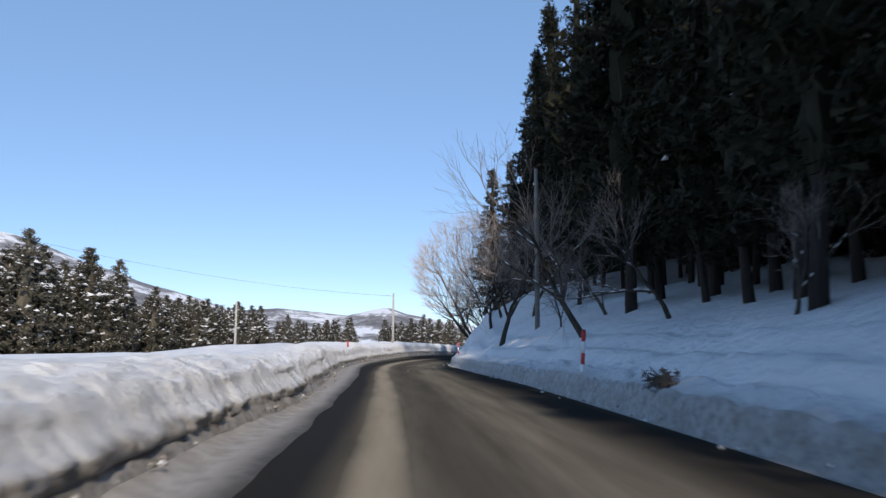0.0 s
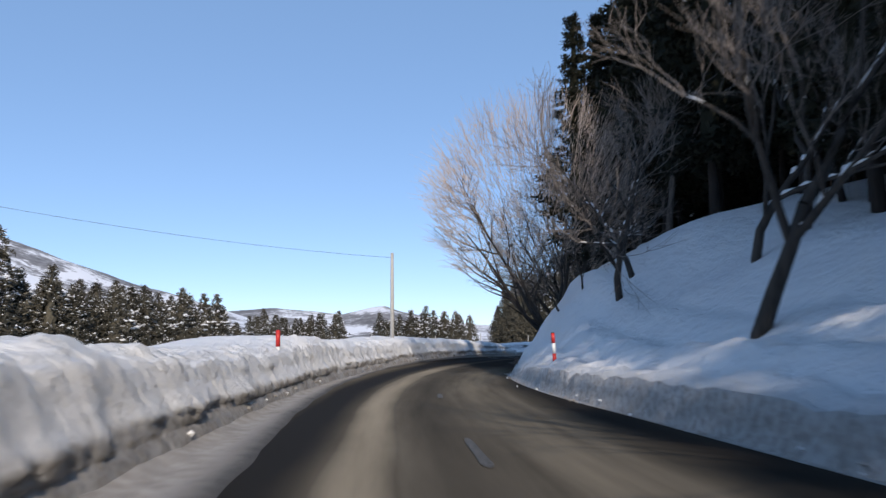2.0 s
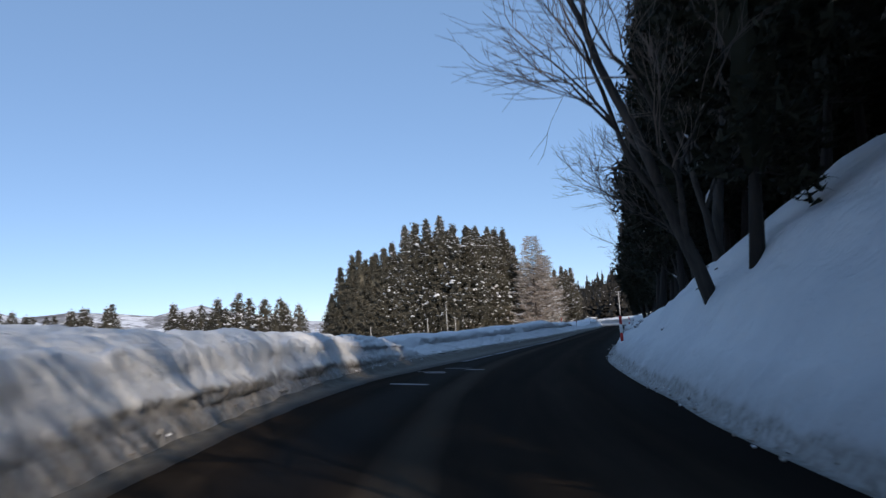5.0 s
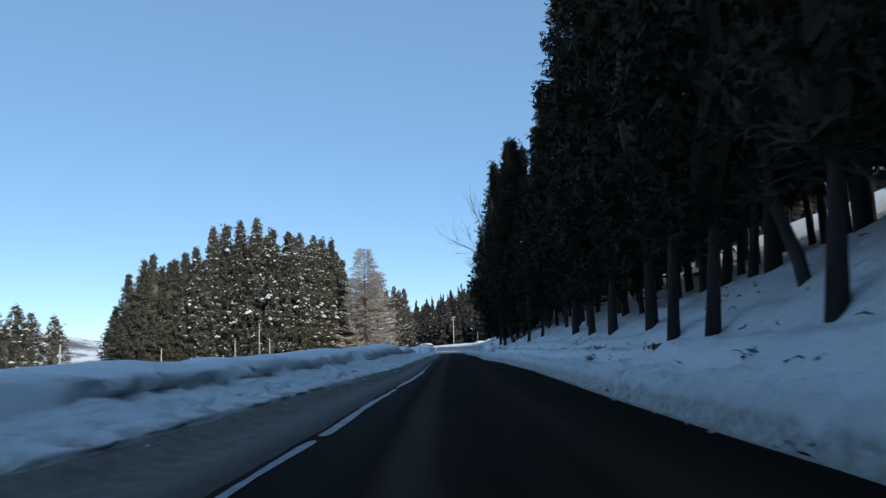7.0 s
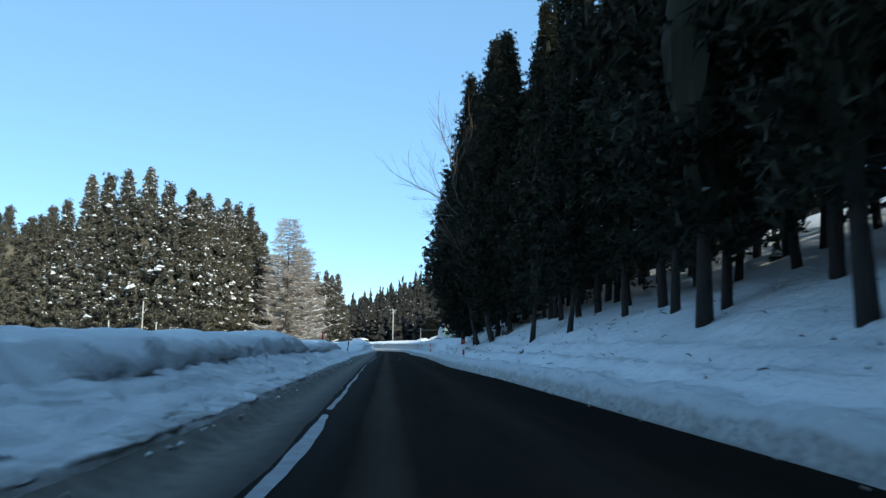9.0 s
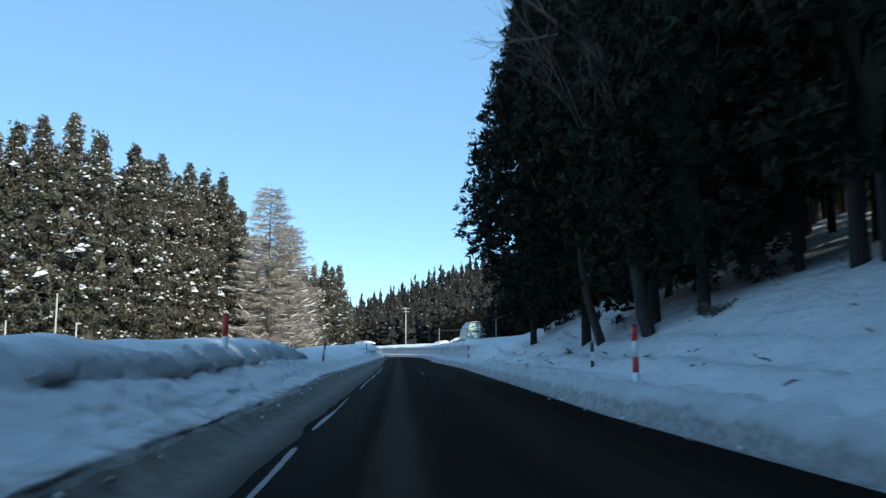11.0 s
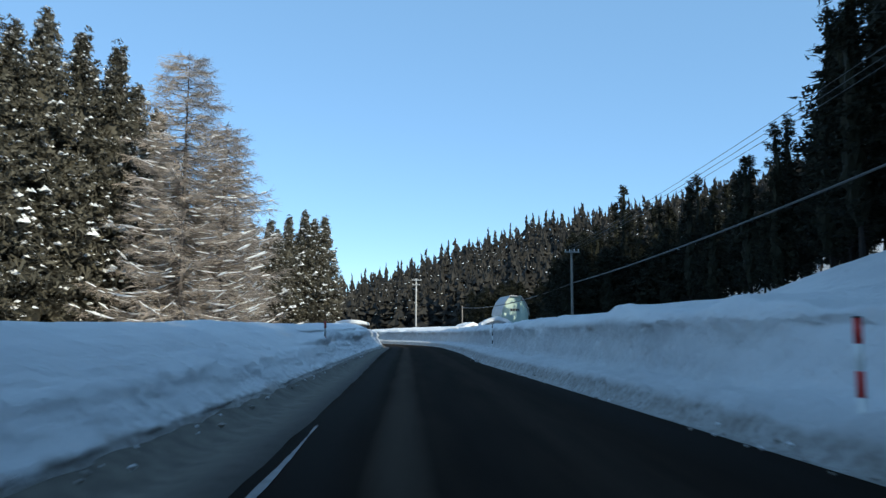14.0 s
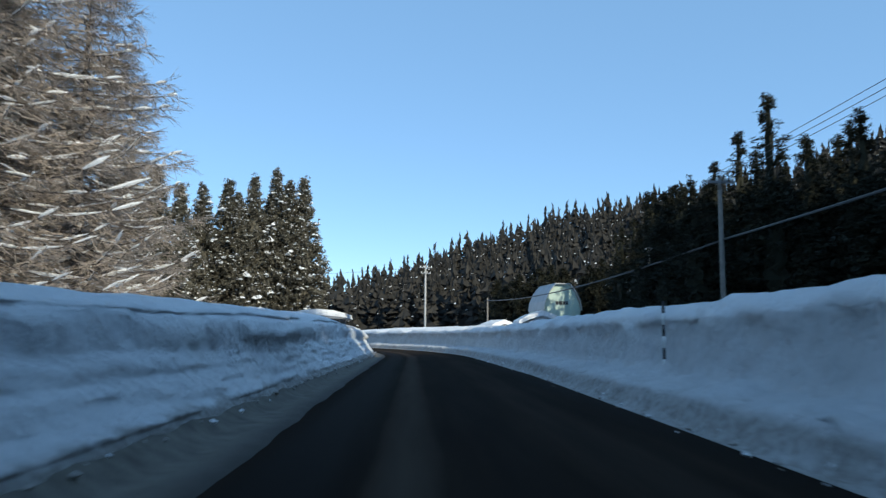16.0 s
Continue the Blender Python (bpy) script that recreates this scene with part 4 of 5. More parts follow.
def fan_tree(seed, height, width):
    """A willow of many stems that fan out from one foot into a hazy rounded crown."""
    r = random.Random(seed)
    wood, fine, twigs = Soup(), Soup(), Soup()

    def inside(p):
        return (p.x / width) ** 2 + (p.y / width) ** 2 + ((p.z - height * 0.55) / (height * 0.47)) ** 2 < 1

    def shoot(p, w, length, radius, level):
        pts, q, u = [p], Vector(p), Vector(w)
        for _ in range(5):
            u = (u + Vector((r.gauss(0, 0.12), r.gauss(0, 0.12), 0.10 - 0.05 * level))).normalized()
            q = q + u * length / 5
            pts.append(q.copy())
        (wood if level < 2 else fine).tube(pts, [radius * (1 - 0.16 * i) for i in range(6)], 7 if level == 0 else 4 if level == 1 else 3, 0, level == 0)
        if level == 3:
            return
        for k in range((9, 7, 3)[level]):
            f = r.uniform((0.28, 0.2, 0.25)[level], 1.0) * 4.999
            a = pts[int(f)].lerp(pts[int(f) + 1], f - int(f))
            side = Matrix.Rotation(r.uniform(0, 6.283), 3, u) @ u.orthogonal().normalized()
            g = r.uniform(0.35, 1.0)
            v = (u * math.cos(g) + side * math.sin(g)).normalized()
            ln = length * (0.50, 0.55, 0.55)[level] * r.uniform(0.6, 1.15)
            if inside(a + v * ln * 0.9):
                shoot(a, v, ln, (0.042, 0.019, 0.010)[level], level + 1)

    foot, mid = Vector((0, 0, 0.8)), Vector((0, 0, height * 0.55))
    for _ in range(950):
        u, g = r.uniform(-0.65, 1.0), r.uniform(0, 6.283)
        q = math.sqrt(1 - u * u)
        tip = mid + Vector((width * q * math.cos(g), width * q * math.sin(g), height * 0.45 * u)) * r.uniform(0.86, 1.03)
        a = foot.lerp(tip, r.uniform(0.72, 0.88)) + Vector((r.gauss(0, 0.15), r.gauss(0, 0.15), r.gauss(0, 0.1)))
        b = a.lerp(tip, 0.4) + Vector((r.gauss(0, 0.08), r.gauss(0, 0.08), 0.05))
        twigs.tube([a, tip], [0.008, 0.004], 3, 0, False)
        for _ in range(3):
            twigs.tube([b, tip + Vector((r.gauss(0, 0.3), r.gauss(0, 0.3), r.gauss(0, 0.25)))], [0.007, 0.0035], 3, 0, False)
    for k in range(9):
        g, t = k * 2.399, 0.10 + 1.15 * math.sqrt((k + 0.5) / 9)
        w = Vector((math.cos(g) * math.sin(t), math.sin(g) * math.sin(t), math.cos(t)))
        shoot(Vector((r.gauss(0, 0.2), r.gauss(0, 0.2), -0.3)), w, height * (0.80 - 0.26 * t), 0.11, 0)
    ob = thing("frosted_tree", "broad leafless willow with pale frosted twigs on the bank", "leafless tree", "frosted trees at the bend")
    part("trunk", wood.done("stems", DARK_BARK, True), ob, "many dark fanning stems")
    tagged(part("branchwork", fine.done("branchwork", TWIG_DARK), ob, "dark fine branches"), kind="stuff")
    tagged(part("twig_spray", twigs.done("twigs", TWIG), ob, "hazy pale twigs"), kind="stuff")
    return ob


frosty = [fan_tree(61, 10.4, 5.0), fan_tree(62, 9.6, 4.2)]
alders = [bare_tree("bare_tree", "grey leafless tree with snow along its crooked limbs", "leafless trees on the bank", GREY_BARK, TWIG_GREY, 71 + i, h, 5, (3, 3, 4, 4, 3), 0.58, 0.9, t, reach=0.72, trunk=0.30) for i, (h, t) in enumerate(((8.0, 0.14), (6.5, 0.11), (9.0, 0.16)))]
for k, (s, d, z, turn) in enumerate(((62.0, 4.6, 1.0, 20), (68.0, 5.4, 0.86, 140))):
    x, y = spot(s, d)
    lean = pose(float(x), float(y), ground_at(s, d) - 0.3, 0, 0, math.degrees(heading(s))) @ pose(0, 0, 0, 0, (-4, -6)[k], 0) @ pose(0, 0, 0, 0, 0, turn)
    put(frosty, k, lean @ Matrix.Diagonal((z, z, z, 1)))
gnarled = [bare_tree("gnarled_tree", "dark crooked leafless tree with snow caught on its limbs", "leafless trees on the bank", DARK_BARK, TWIG_GREY, 171 + i, h, 6, (3, 3, 3, 3, 3, 2), 0.60, 0.75, t, reach=0.70, trunk=0.31, snowy=0.6) for i, (h, t) in enumerate(((9.5, 0.17), (8.0, 0.13), (7.0, 0.11)))]
dark_trees = [bare_tree("dark_tree", "tall dark leafless tree leaning over the road from the wood", "leafless trees at the wood's edge", DARK_BARK, TWIG_DARK, 271 + i, h, 6, (3, 3, 4, 3, 3, 2), 0.55, 0.8, t, reach=0.66, trunk=0.40, snowy=0.05) for i, (h, t) in enumerate(((12.0, 0.20), (10.0, 0.15)))]


def leaning(protos, k, s, d, z, over, ahead=0.0, turn=0.0):
    # leans over degrees towards the road and ahead degrees along it
    x, y = spot(s, d)
    put(protos, k, pose(float(x), float(y), ground_at(s, d) - 0.25, 0, 0, math.degrees(heading(s))) @ pose(0, 0, 0, ahead, -over, 0) @ pose(0, 0, 0, 0, 0, turn) @ Matrix.Diagonal((z, z, z, 1)))


for k, s, d, z, over, ahead, turn in ((0, 41.0, 6.0, 1.0, 0, 3, 20), (1, 51.2, 6.2, 1.0, 10, 0, 140), (0, 28.0, 7.3, 0.9, 6, -4, 250), (1, 24.2, 9.1, 0.8, 8, 0, 60), (2, 16.0, 8.6, 0.6, 4, 8, 200),
                                      (2, 55.8, 4.9, 0.75, 12, 0, 20), (2, 54.8, 5.6, 0.7, 8, 6, 100), (1, 52.8, 6.9, 0.9, 14, 4, 310), (2, 34.5, 8.0, 0.9, 6, 0, 80), (1, 47.0, 8.6, 1.1, 6, 0, 190), (2, 56.5, 7.6, 1.0, 10, 0, 260), (0, 48.5, 10.5, 1.0, 6, 0, 120)):
    leaning(gnarled, k, s, d, z, over, ahead, turn)
for k, (s, d, z) in enumerate(((32.0, 9.4, 0.7), (11, 10.5, 0.7), (58.5, 9.2, 1.0))):
    put(alders, k, place(s, d, z, None, 0.2, rng.uniform(-6, 6)))
# a small copy laid over: stands in for a fallen branch
leaning(gnarled, 2, 180.0, 7.4, 0.26, 62, -12, 40)
# tall leafless trees that reach over the road from the wood's edge
for k, s, d, z, over, ahead, turn in ((0, 82.4, 5.5, 0.95, 9, 0, 0), (1, 86.5, 6.6, 0.9, 14, 4, 120), (1, 93.5, 6.8, 0.9, 13, 0, 40), (1, 104.0, 7.6, 1.2, 10, 0, 250), (0, 89.5, 7.0, 1.15, 9, 0, 150), (0, 170.5, 7.2, 1.2, 13, 0, 60), (1, 173.5, 6.6, 1.3, 10, 0, 200), (0, 186.0, 9.4, 1.25, 10, -4, 210), (1, 98.5, 6.8, 0.6, 10, 0, 300)):
    leaning(dark_trees, k, s, d, z, over, ahead, turn)


def larch_parts(seed, height, radius):
    r = random.Random(seed)
    wood, twigs, white = Soup(), Soup(), Soup()
    wood.tube([(0, 0, -0.4), (0.05, 0, height * 0.3), (0, 0.08, height * 0.65), (0, 0, height)], [0.24, 0.18, 0.10, 0.012], 8)
    count = 175
    for i in range(count):
        u = 0.07 + 0.91 * (i / count) ** 1.05
        g = i * 2.399 + r.uniform(-0.4, 0.4)
        q = radius * (1 - u) ** 0.6 * r.uniform(0.55, 1.08) + 0.25
        a = Vector((0, 0, height * u))
        out = Vector((math.cos(g), math.sin(g), 0))
        sag, lift = q * r.uniform(0.05, 0.28) * (1 - u), q * r.uniform(0.0, 0.16)
        steps = 6
        pts = [a + out * q * f + Vector((r.gauss(0, 0.04), r.gauss(0, 0.04), -sag * math.sin(f * 2.7) + lift * f * f)) for f in (k / steps for k in range(steps + 1))]
        wood.tube(pts, [0.05 * (1 - 0.13 * k) * (0.5 + 0.5 * min(1, q / 4)) for k in range(steps + 1)], 4, 0, False)
        side = Vector((-out.y, out.x, 0))
        def along(f):
            k = min(int(f * steps), steps - 1)
            return pts[k].lerp(pts[k + 1], f * steps - k)
        for k in range(int(15 + q * 9 * (0.35 + u))):
            p = along(r.uniform(0.2, 1.0))
            w = (side * r.choice((-1, 1)) * r.uniform(0.3, 1) + out * r.uniform(0.2, 0.9) + Vector((0, 0, r.uniform(-0.5, 0.3)))).normalized()
            ln = r.uniform(0.35, 1.1) * min(1, q / 1.5 + 0.3)
            m = p + w * ln * 0.55 + Vector((0, 0, -0.03))
            twigs.tube([p, p + w * ln + Vector((0, 0, -0.04))], [0.015, 0.008], 3, 0, False)
            for _ in range(2):
                w2 = (w + Vector((r.gauss(0, 0.6), r.gauss(0, 0.6), r.gauss(-0.1, 0.4)))).normalized()
                twigs.tube([m, m + w2 * ln * 0.7], [0.011, 0.006], 3, 0, False)
        if u < 0.8:
            f = r.uniform(0.1, 0.3)
            while f < 0.95:
                f1 = min(1.0, f + r.uniform(0.08, 0.35))
                if r.random() < 0.78:
                    wd = r.uniform(0.035, 0.09) * (0.6 + 0.4 * min(1, q / 4))
                    line = [along(f + (f1 - f) * c) + Vector((0, 0, 0.04 + 0.02 * (c in (0.3, 0.65)))) for c in (0, 0.3, 0.65, 1)]
                    white.tube(line, [wd * 0.4, wd, wd * r.uniform(0.7, 1.3), wd * 0.3], 5)
                f = f1 + r.uniform(0.02, 0.12)
    return wood, twigs, white


def larch(seed, height, radius):
    wood, twigs, white = larch_parts(seed, height, radius)
    ob = thing("larch_tree", "tall leafless golden larch with snow lying along its branches", "larch", "larches at the end of the wood")
    part("trunk", wood.done("larch_trunk", GREY_BARK, True), ob)
    tagged(part("twig_spray", twigs.done("larch_twigs", LARCH_TWIG), ob, "dense golden brown twigs"), kind="stuff")
    tagged(part("snow", white.done("larch_snow", SNOW), ob, "strips of snow on the branches"), kind="stuff")
    return ob


larches = [larch(81, 23.2, 7.4), larch(82, 19.0, 6.8)]
for k, (s, d, z, turn) in ((0, (252.0, -17.5, 1.0, 0)), (1, (256.3, -15.4, 0.97, 80)), (1, (262.5, -17.0, 0.90, 200)), (1, (257.5, -20.0, 0.95, 300))):
    put(larches, k, place(s, d, z, turn, 0.1))


# ---- wooded hills beyond the road's end ----
def hill():
    """A wooded hill that closes the valley: polar grid round (65, 206)."""
    az = np.radians(np.linspace(14, 100, 70))
    rad = np.linspace(105, 520, 60)
    A, R = np.meshgrid(az, rad, indexing="ij")
    crest = np.interp(np.degrees(A), (14, 20, 23, 26, 32, 38, 45, 60, 100), (0, 1, 8, 15, 26, 33, 41, 57, 77))
    foot = np.interp(np.degrees(A), (14, 30, 40, 60, 100), (190, 165, 125, 100, 90))
    up = smooth((R - foot) / (310 - foot))
    X, Y = 65 + R * np.sin(A), 206 + R * np.cos(A)
    Z = -1.4 + 1.6 * smooth((R - foot + 20) / 30) + crest * up * (1 + 0.10 * fractal(X, Y, 60, 3, 2.2))
    return az, rad, X, Y, Z


_az, _rad, HX, HY, HZ = hill()
_a, _b = HX.shape
_idx = np.arange(_a * _b).reshape(_a, _b)
tagged(new("ground_hill", mesh_of("hill", np.stack([HX, HY, HZ], -1).reshape(-1, 3).tolist(), np.stack([_idx[:-1, :-1], _idx[:-1, 1:], _idx[1:, 1:], _idx[1:, :-1]], -1).reshape(-1, 4)[:, ::-1].tolist(), SHADED_FLOOR, None, True)),
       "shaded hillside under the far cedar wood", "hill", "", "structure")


def far_tree(soup, x, y, z, h, w, r):
    """A small conifer of ragged skirts with some snow."""
    turn, blunt = r.uniform(0, 6.28), r.uniform(0.55, 0.85)
    soup.add([(x - 0.15, y, z - 0.5), (x + 0.15, y, z - 0.5), (x, y, z + h * 0.5)], [(0, 1, 2)], 0)
    for k in range(13):
        u = 0.04 + 0.072 * k
        rad, n = w * min(1.0, (1 - u) / blunt) * r.uniform(0.65, 1.2), 9
        cx, cy = x + r.gauss(0, 0.14) * rad, y + r.gauss(0, 0.14) * rad
        base = []
        for j in range(n):
            q, g = rad * (r.uniform(0.75, 1.4) if j % 2 else r.uniform(0.3, 0.75)), turn + 0.7 * k + 6.283 * (j + r.uniform(-0.3, 0.3)) / n
            base.append((cx + math.cos(g) * q, cy + math.sin(g) * q, z + h * (u + r.uniform(-0.035, 0.03))))
        soup.add(base + [(cx + r.gauss(0, 0.3), cy + r.gauss(0, 0.3), z + h * min(1.0, u + r.uniform(0.09, 0.14)))], [(j, (j + 1) % n, n) for j in range(n)], 0)
        if r.random() < 0.42:
            bx, by, bz = base[r.randrange(n)]
            q, e = r.uniform(0.2, 0.6), r.uniform(0.15, 0.4)
            soup.add([(bx - q, by, bz), (bx, by - e, bz + 0.05), (bx + q * 0.7, by + e, bz), (bx, by + q, bz + 0.05), (bx, by, bz + q * 0.5)], [(0, 1, 4), (1, 2, 4), (2, 3, 4), (3, 0, 4)], 1)


def far_wood():
    r, soup = random.Random(5), Soup()
    for _ in range(2300):
        a, q = r.uniform(17, 80), r.uniform(105, 335)
        i, j = np.interp(radians(a), _az, np.arange(_a)), np.interp(q, _rad, np.arange(_b))
        i, j = int(round(i)), int(round(j))
        foot = float(np.interp(a, (14, 30, 40, 60, 100), (190, 165, 125, 100, 90)))
        if q < foot + 2:
            continue
        far_tree(soup, 65 + q * math.sin(radians(a)), 206 + q * math.cos(radians(a)), float(HZ[i, j]), r.choice((r.uniform(10, 14), r.uniform(13, 17), r.uniform(14, 20))), r.uniform(2.2, 3.6), r)
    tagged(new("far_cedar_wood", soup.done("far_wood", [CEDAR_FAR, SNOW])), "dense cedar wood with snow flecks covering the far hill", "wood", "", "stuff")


far_wood()
def hillside(rows, lo, hi, extra):
    def spots(r):
        for s, d in rows:
            x, y = beyond(s, d)
            near = 1 - min(1.0, max(0.0, (s - (200 if d < 25 else 212)) / 34))
            yield place_xy(x + r.uniform(-1.2, 1.2), y + r.uniform(-1.2, 1.2), r.uniform(lo, hi) + extra * near, r.uniform(0, 360), 0.3) @ Matrix.Diagonal((1.4, 1.4, 1, 1))
    return spots


for k, m in enumerate(hillside(grid((21.5, 222, 262, 3.2)), 0.38, 0.50, 0.24)(random.Random(3))):
    put(back_cedars, k, m)
joined_wood("cedar_thicket", "dark low cedar thicket behind the snow wall and the barn", hillside([(s, d) for s, d in grid((14.5, 258, 318, 2.3), (17.5, 256, 318, 2.4), (21, 252, 318, 2.4), (24, 256, 318, 2.6), (11.5, 308, 318, 2.4)) if d > 0.26 * (s - 221) + 2.8 or s > 307], 0.55, 0.85, 0.0), 0, 0, 18, young)
joined_wood("cedar_wood", "tall dark cedars high on the hillside", hillside(grid((26.6, 233, 241.0, 2.2), (29.0, 233, 241.5, 2.4), (32.0, 234, 242, 2.8)), 0.72, 0.82, 0.0), 0, 0, 37)
joined_wood("cedar_wood", "dark cedars close beside the barn", hillside(grid((19.6, 276, 292, 1.7), (22.0, 270, 294, 1.8), (18.6, 266, 280, 2.2)), 0.38, 0.45, 0.0), 0, 0, 27)
joined_wood("cedar_wood", "dark cedar wood on the hillside above the barn", hillside(grid((21, 264, 300, 3.6), (25, 204, 302, 3.4), (30, 206, 304, 3.6), (35, 208, 306, 4.0), (41, 210, 306, 4.6), (48, 212, 306, 5.4), (56, 212, 306, 6.5)), 0.40, 0.54, 0.62), 0, 0, 17)


# ---- road markings ----
def ribbon(name, label, s0, s1, d, width, mat, parent=None, kind="structure", ragged=0.0, seed=0):
    r = random.Random(seed)
    n = max(6, int((s1 - s0) / 0.15))
    vs, fs = [], []
    for i in range(n + 1):
        s = s0 + (s1 - s0) * i / n
        c = d(s) if callable(d) else d
        w = width * max(0.05, (1 + ragged * 1.4 * noise.fractal((s * 0.35, seed, 3.3), 1.0, 2.0, 4)) * min(1.0, 0.3 + 0.7 * min(i, n - i)))
        for o in (-w / 2, w / 2):
            x, y = spot(s, c + o)
            vs.append((float(x), float(y), float(road_z(np.array(s), np.array(c + o))) + 0.006))
    for i in range(n):
        fs.append((2 * i, 2 * i + 1, 2 * i + 3, 2 * i + 2))
    return tagged(new(name, mesh_of(name, vs, fs, mat)), label, "road marking", "", kind)


for k, (a, b) in enumerate(((35.9, 38.1), (45.0, 46.4), (185.4, 190.2), (195.6, 196.6))):
    ribbon("centre_line", "worn white dash of the centre line", a, b, 1.05, 0.10, PAINT, ragged=0.3, seed=k)
for k, (a, b) in enumerate(((93, 99), (99.5, 112), (112.5, 131), (132, 150), (151, 158), (160, 168), (172, 186.5), (187, 193), (194, 203))):
    ribbon("ice_strip", "frozen pale ice strip along the asphalt's edge", a, b, lambda s: -float(knots(s, ASPHALT_LEFT)) + 0.13 + 0.02 * math.sin(s * 0.7), 0.15 if a < 120 else 0.09 if a < 150 else 0.05, ICE if a < 120 else PALE_FILM, ragged=0.45 if a < 150 else 0.8, seed=20 + k)
# short pale bars across the left lane
for k, (a, b, d) in enumerate(((81.0, 81.35, -1.23), (85.4, 85.75, -1.33), (86.0, 86.2, -1.5), (86.9, 87.3, -0.4), (87.8, 88.0, -1.0))):
    ribbon("ice_patch", "small pale patch across the asphalt", a, b, d, 0.7, PALE_FILM, ragged=0.5, seed=40 + k)


# ---- snow poles ----
def snow_pole(s, d, low, high, radius=0.045, bands=4, colours=None, lean=(0, 0), label="red and white snow pole standing in the ploughed snow"):
    x, y = spot(s, d)
    base = ground_at(s, d)
    ob = thing("snow_pole", label, "snow pole", "snow poles along the road", "", pose(float(x), float(y), 0, lean[0], lean[1], 0))
    low = min(low, base - 0.1)
    step = (high - low) / bands
    for k in range(bands):
        z1 = high - k * step
        soup = Soup()
        soup.tube([(0, 0, z1 - step + 0.004), (0, 0, z1 - 0.004)], [radius, radius], 12)
        part("band", soup.done("band", (RED, WHITE)[k % 2] if colours is None else colours[k % 2], True), ob, "red band" if k % 2 == 0 and colours is None else "")
    cap = Soup()
    cap.tube([(0, 0, high - 0.004), (0, 0, high + 0.015)], [radius * 1.15, radius * 0.8], 12)
    part("cap", cap.done("cap", DARK, True), ob)
    return ob


snow_pole(19.1, 4.75, 0.62, 1.62, 0.05, 4, lean=(0, 3))
snow_pole(49.2, 4.08, 0.3, 1.37, 0.05, 4, lean=(0, -3))
snow_pole(91.6, 4.02, 0.2, 1.35, 0.05, 4)
snow_pole(163.1, 4.4, 0.1, 1.6, 0.06, 5)
snow_pole(168.4, 4.9, 0.4, 1.3, 0.045, 4, colours=(DARK, WHITE))
snow_pole(200.0, 4.5, 0.62, 1.42, 0.045, 4)
snow_pole(236.0, 4.75, 0.3, 1.85, 0.028, 7, colours=(DARK, WHITE), label="slim black and white snow pole against the snow wall")
snow_pole(46.3, -2.6, 0.7, 1.46, 0.05, 2)
snow_pole(166.9, -4.2, 1.0, 2.02, 0.07, 2)
snow_pole(181.8, -3.45, 0.75, 1.62, 0.045, 3, colours=(WORN_RED, CONCRETE), lean=(0, 7), label="dull red and white snow pole leaning in a drift")
snow_pole(221.9, -3.2, 1.0, 1.75, 0.045, 3, colours=(WORN_RED, CONCRETE), label="worn red and grey snow pole sunk in the ploughed snow")


# ---- poles and cables ----
def cross_pole(x, y, z0, top, radius, mat, arms, turn=0.0, label="", name="utility_pole"):
    ob = thing(name, label, "utility pole", "utility poles", "", pose(x, y, 0, 0, 0, turn))
    soup = Soup()
    soup.tube([(0, 0, z0 - 0.5), (0, 0, (z0 + top) / 2), (0, 0, top)], [radius, radius * 0.88, radius * 0.72], 14)
    part("shaft", soup.done("shaft", mat, True), ob)
    for z, half in arms:
        a = Soup()
        a.box((0, -radius - 0.05, z), (2 * half, 0.09, 0.11))
        arm = part("crossarm", a.done("crossarm", STEEL), ob, "galvanised crossarm")
        for k in (-0.85, -0.3, 0.3, 0.85):
            q = Soup()
            q.tube([(k * half, -radius - 0.05, z + 0.05), (k * half, -radius - 0.05, z + 0.12), (k * half, -radius - 0.05, z + 0.22)], [0.035, 0.05, 0.03], 8)
            part("insulator", q.done("insulator", WHITE, True), arm, "white insulator")
    return ob


def cable(a, b, sag, radius, label):
    soup = Soup()
    a, b = Vector(a), Vector(b)
    pts = [a.lerp(b, i / 20) - Vector((0, 0, sag * 4 * (i / 20) * (1 - i / 20))) for i in range(21)]
    soup.tube(pts, [radius] * 21, 5)
    return tagged(new("cable", soup.done("cable", CABLE, True)), label, "cable", "overhead cables")


cross_pole(-4.35, 67.9, 0.4, 5.75, 0.11, CONCRETE, (), label="plain grey concrete pole behind the snow wall")
cross_pole(-12.6, 47.0, 0.0, 3.8, 0.08, CONCRETE, (), label="short pale concrete pole in the snow field")
cross_pole(91.7, 228.7, 1.5, 8.15, 0.12, WOODPOLE, ((7.95, 0.62),), -25, "grey wooden utility pole with a crossarm near the barn")
cross_pole(4.84, 39.3, 1.6, 10.4, 0.13, WOODPOLE, (), 0, "tall weathered grey pole on the snowy bank")
cross_pole(102.8, 244.5, 1.5, 7.4, 0.13, WOODPOLE, ((7.1, 0.35),), -20, "weathered wooden utility pole before the dark wood")
cross_pole(113.9, 298.4, 0.0, 11.0, 0.15, CONCRETE, ((10.7, 0.9), (9.9, 0.7)), -20, "tall concrete pole with two crossarms before the wood")
cross_pole(111.0, 278.0, 0.0, 5.6, 0.11, WOODPOLE, (), 0, "thin bare wooden pole beside the sheds")
for x, y, top in ((37.35, 225.0, 6.9), (33.1, 225.0, 4.2), (20.9, 225.0, 2.9), (5.6, 167.0, 2.8), (-2.5, 170.0, 2.4), (39.2, 225.0, 4.1)):
    cross_pole(x, y, 0.0, top, 0.10, CONCRETE, (), 0, "pale slender pole in the snow before the cedars", "field_pole")
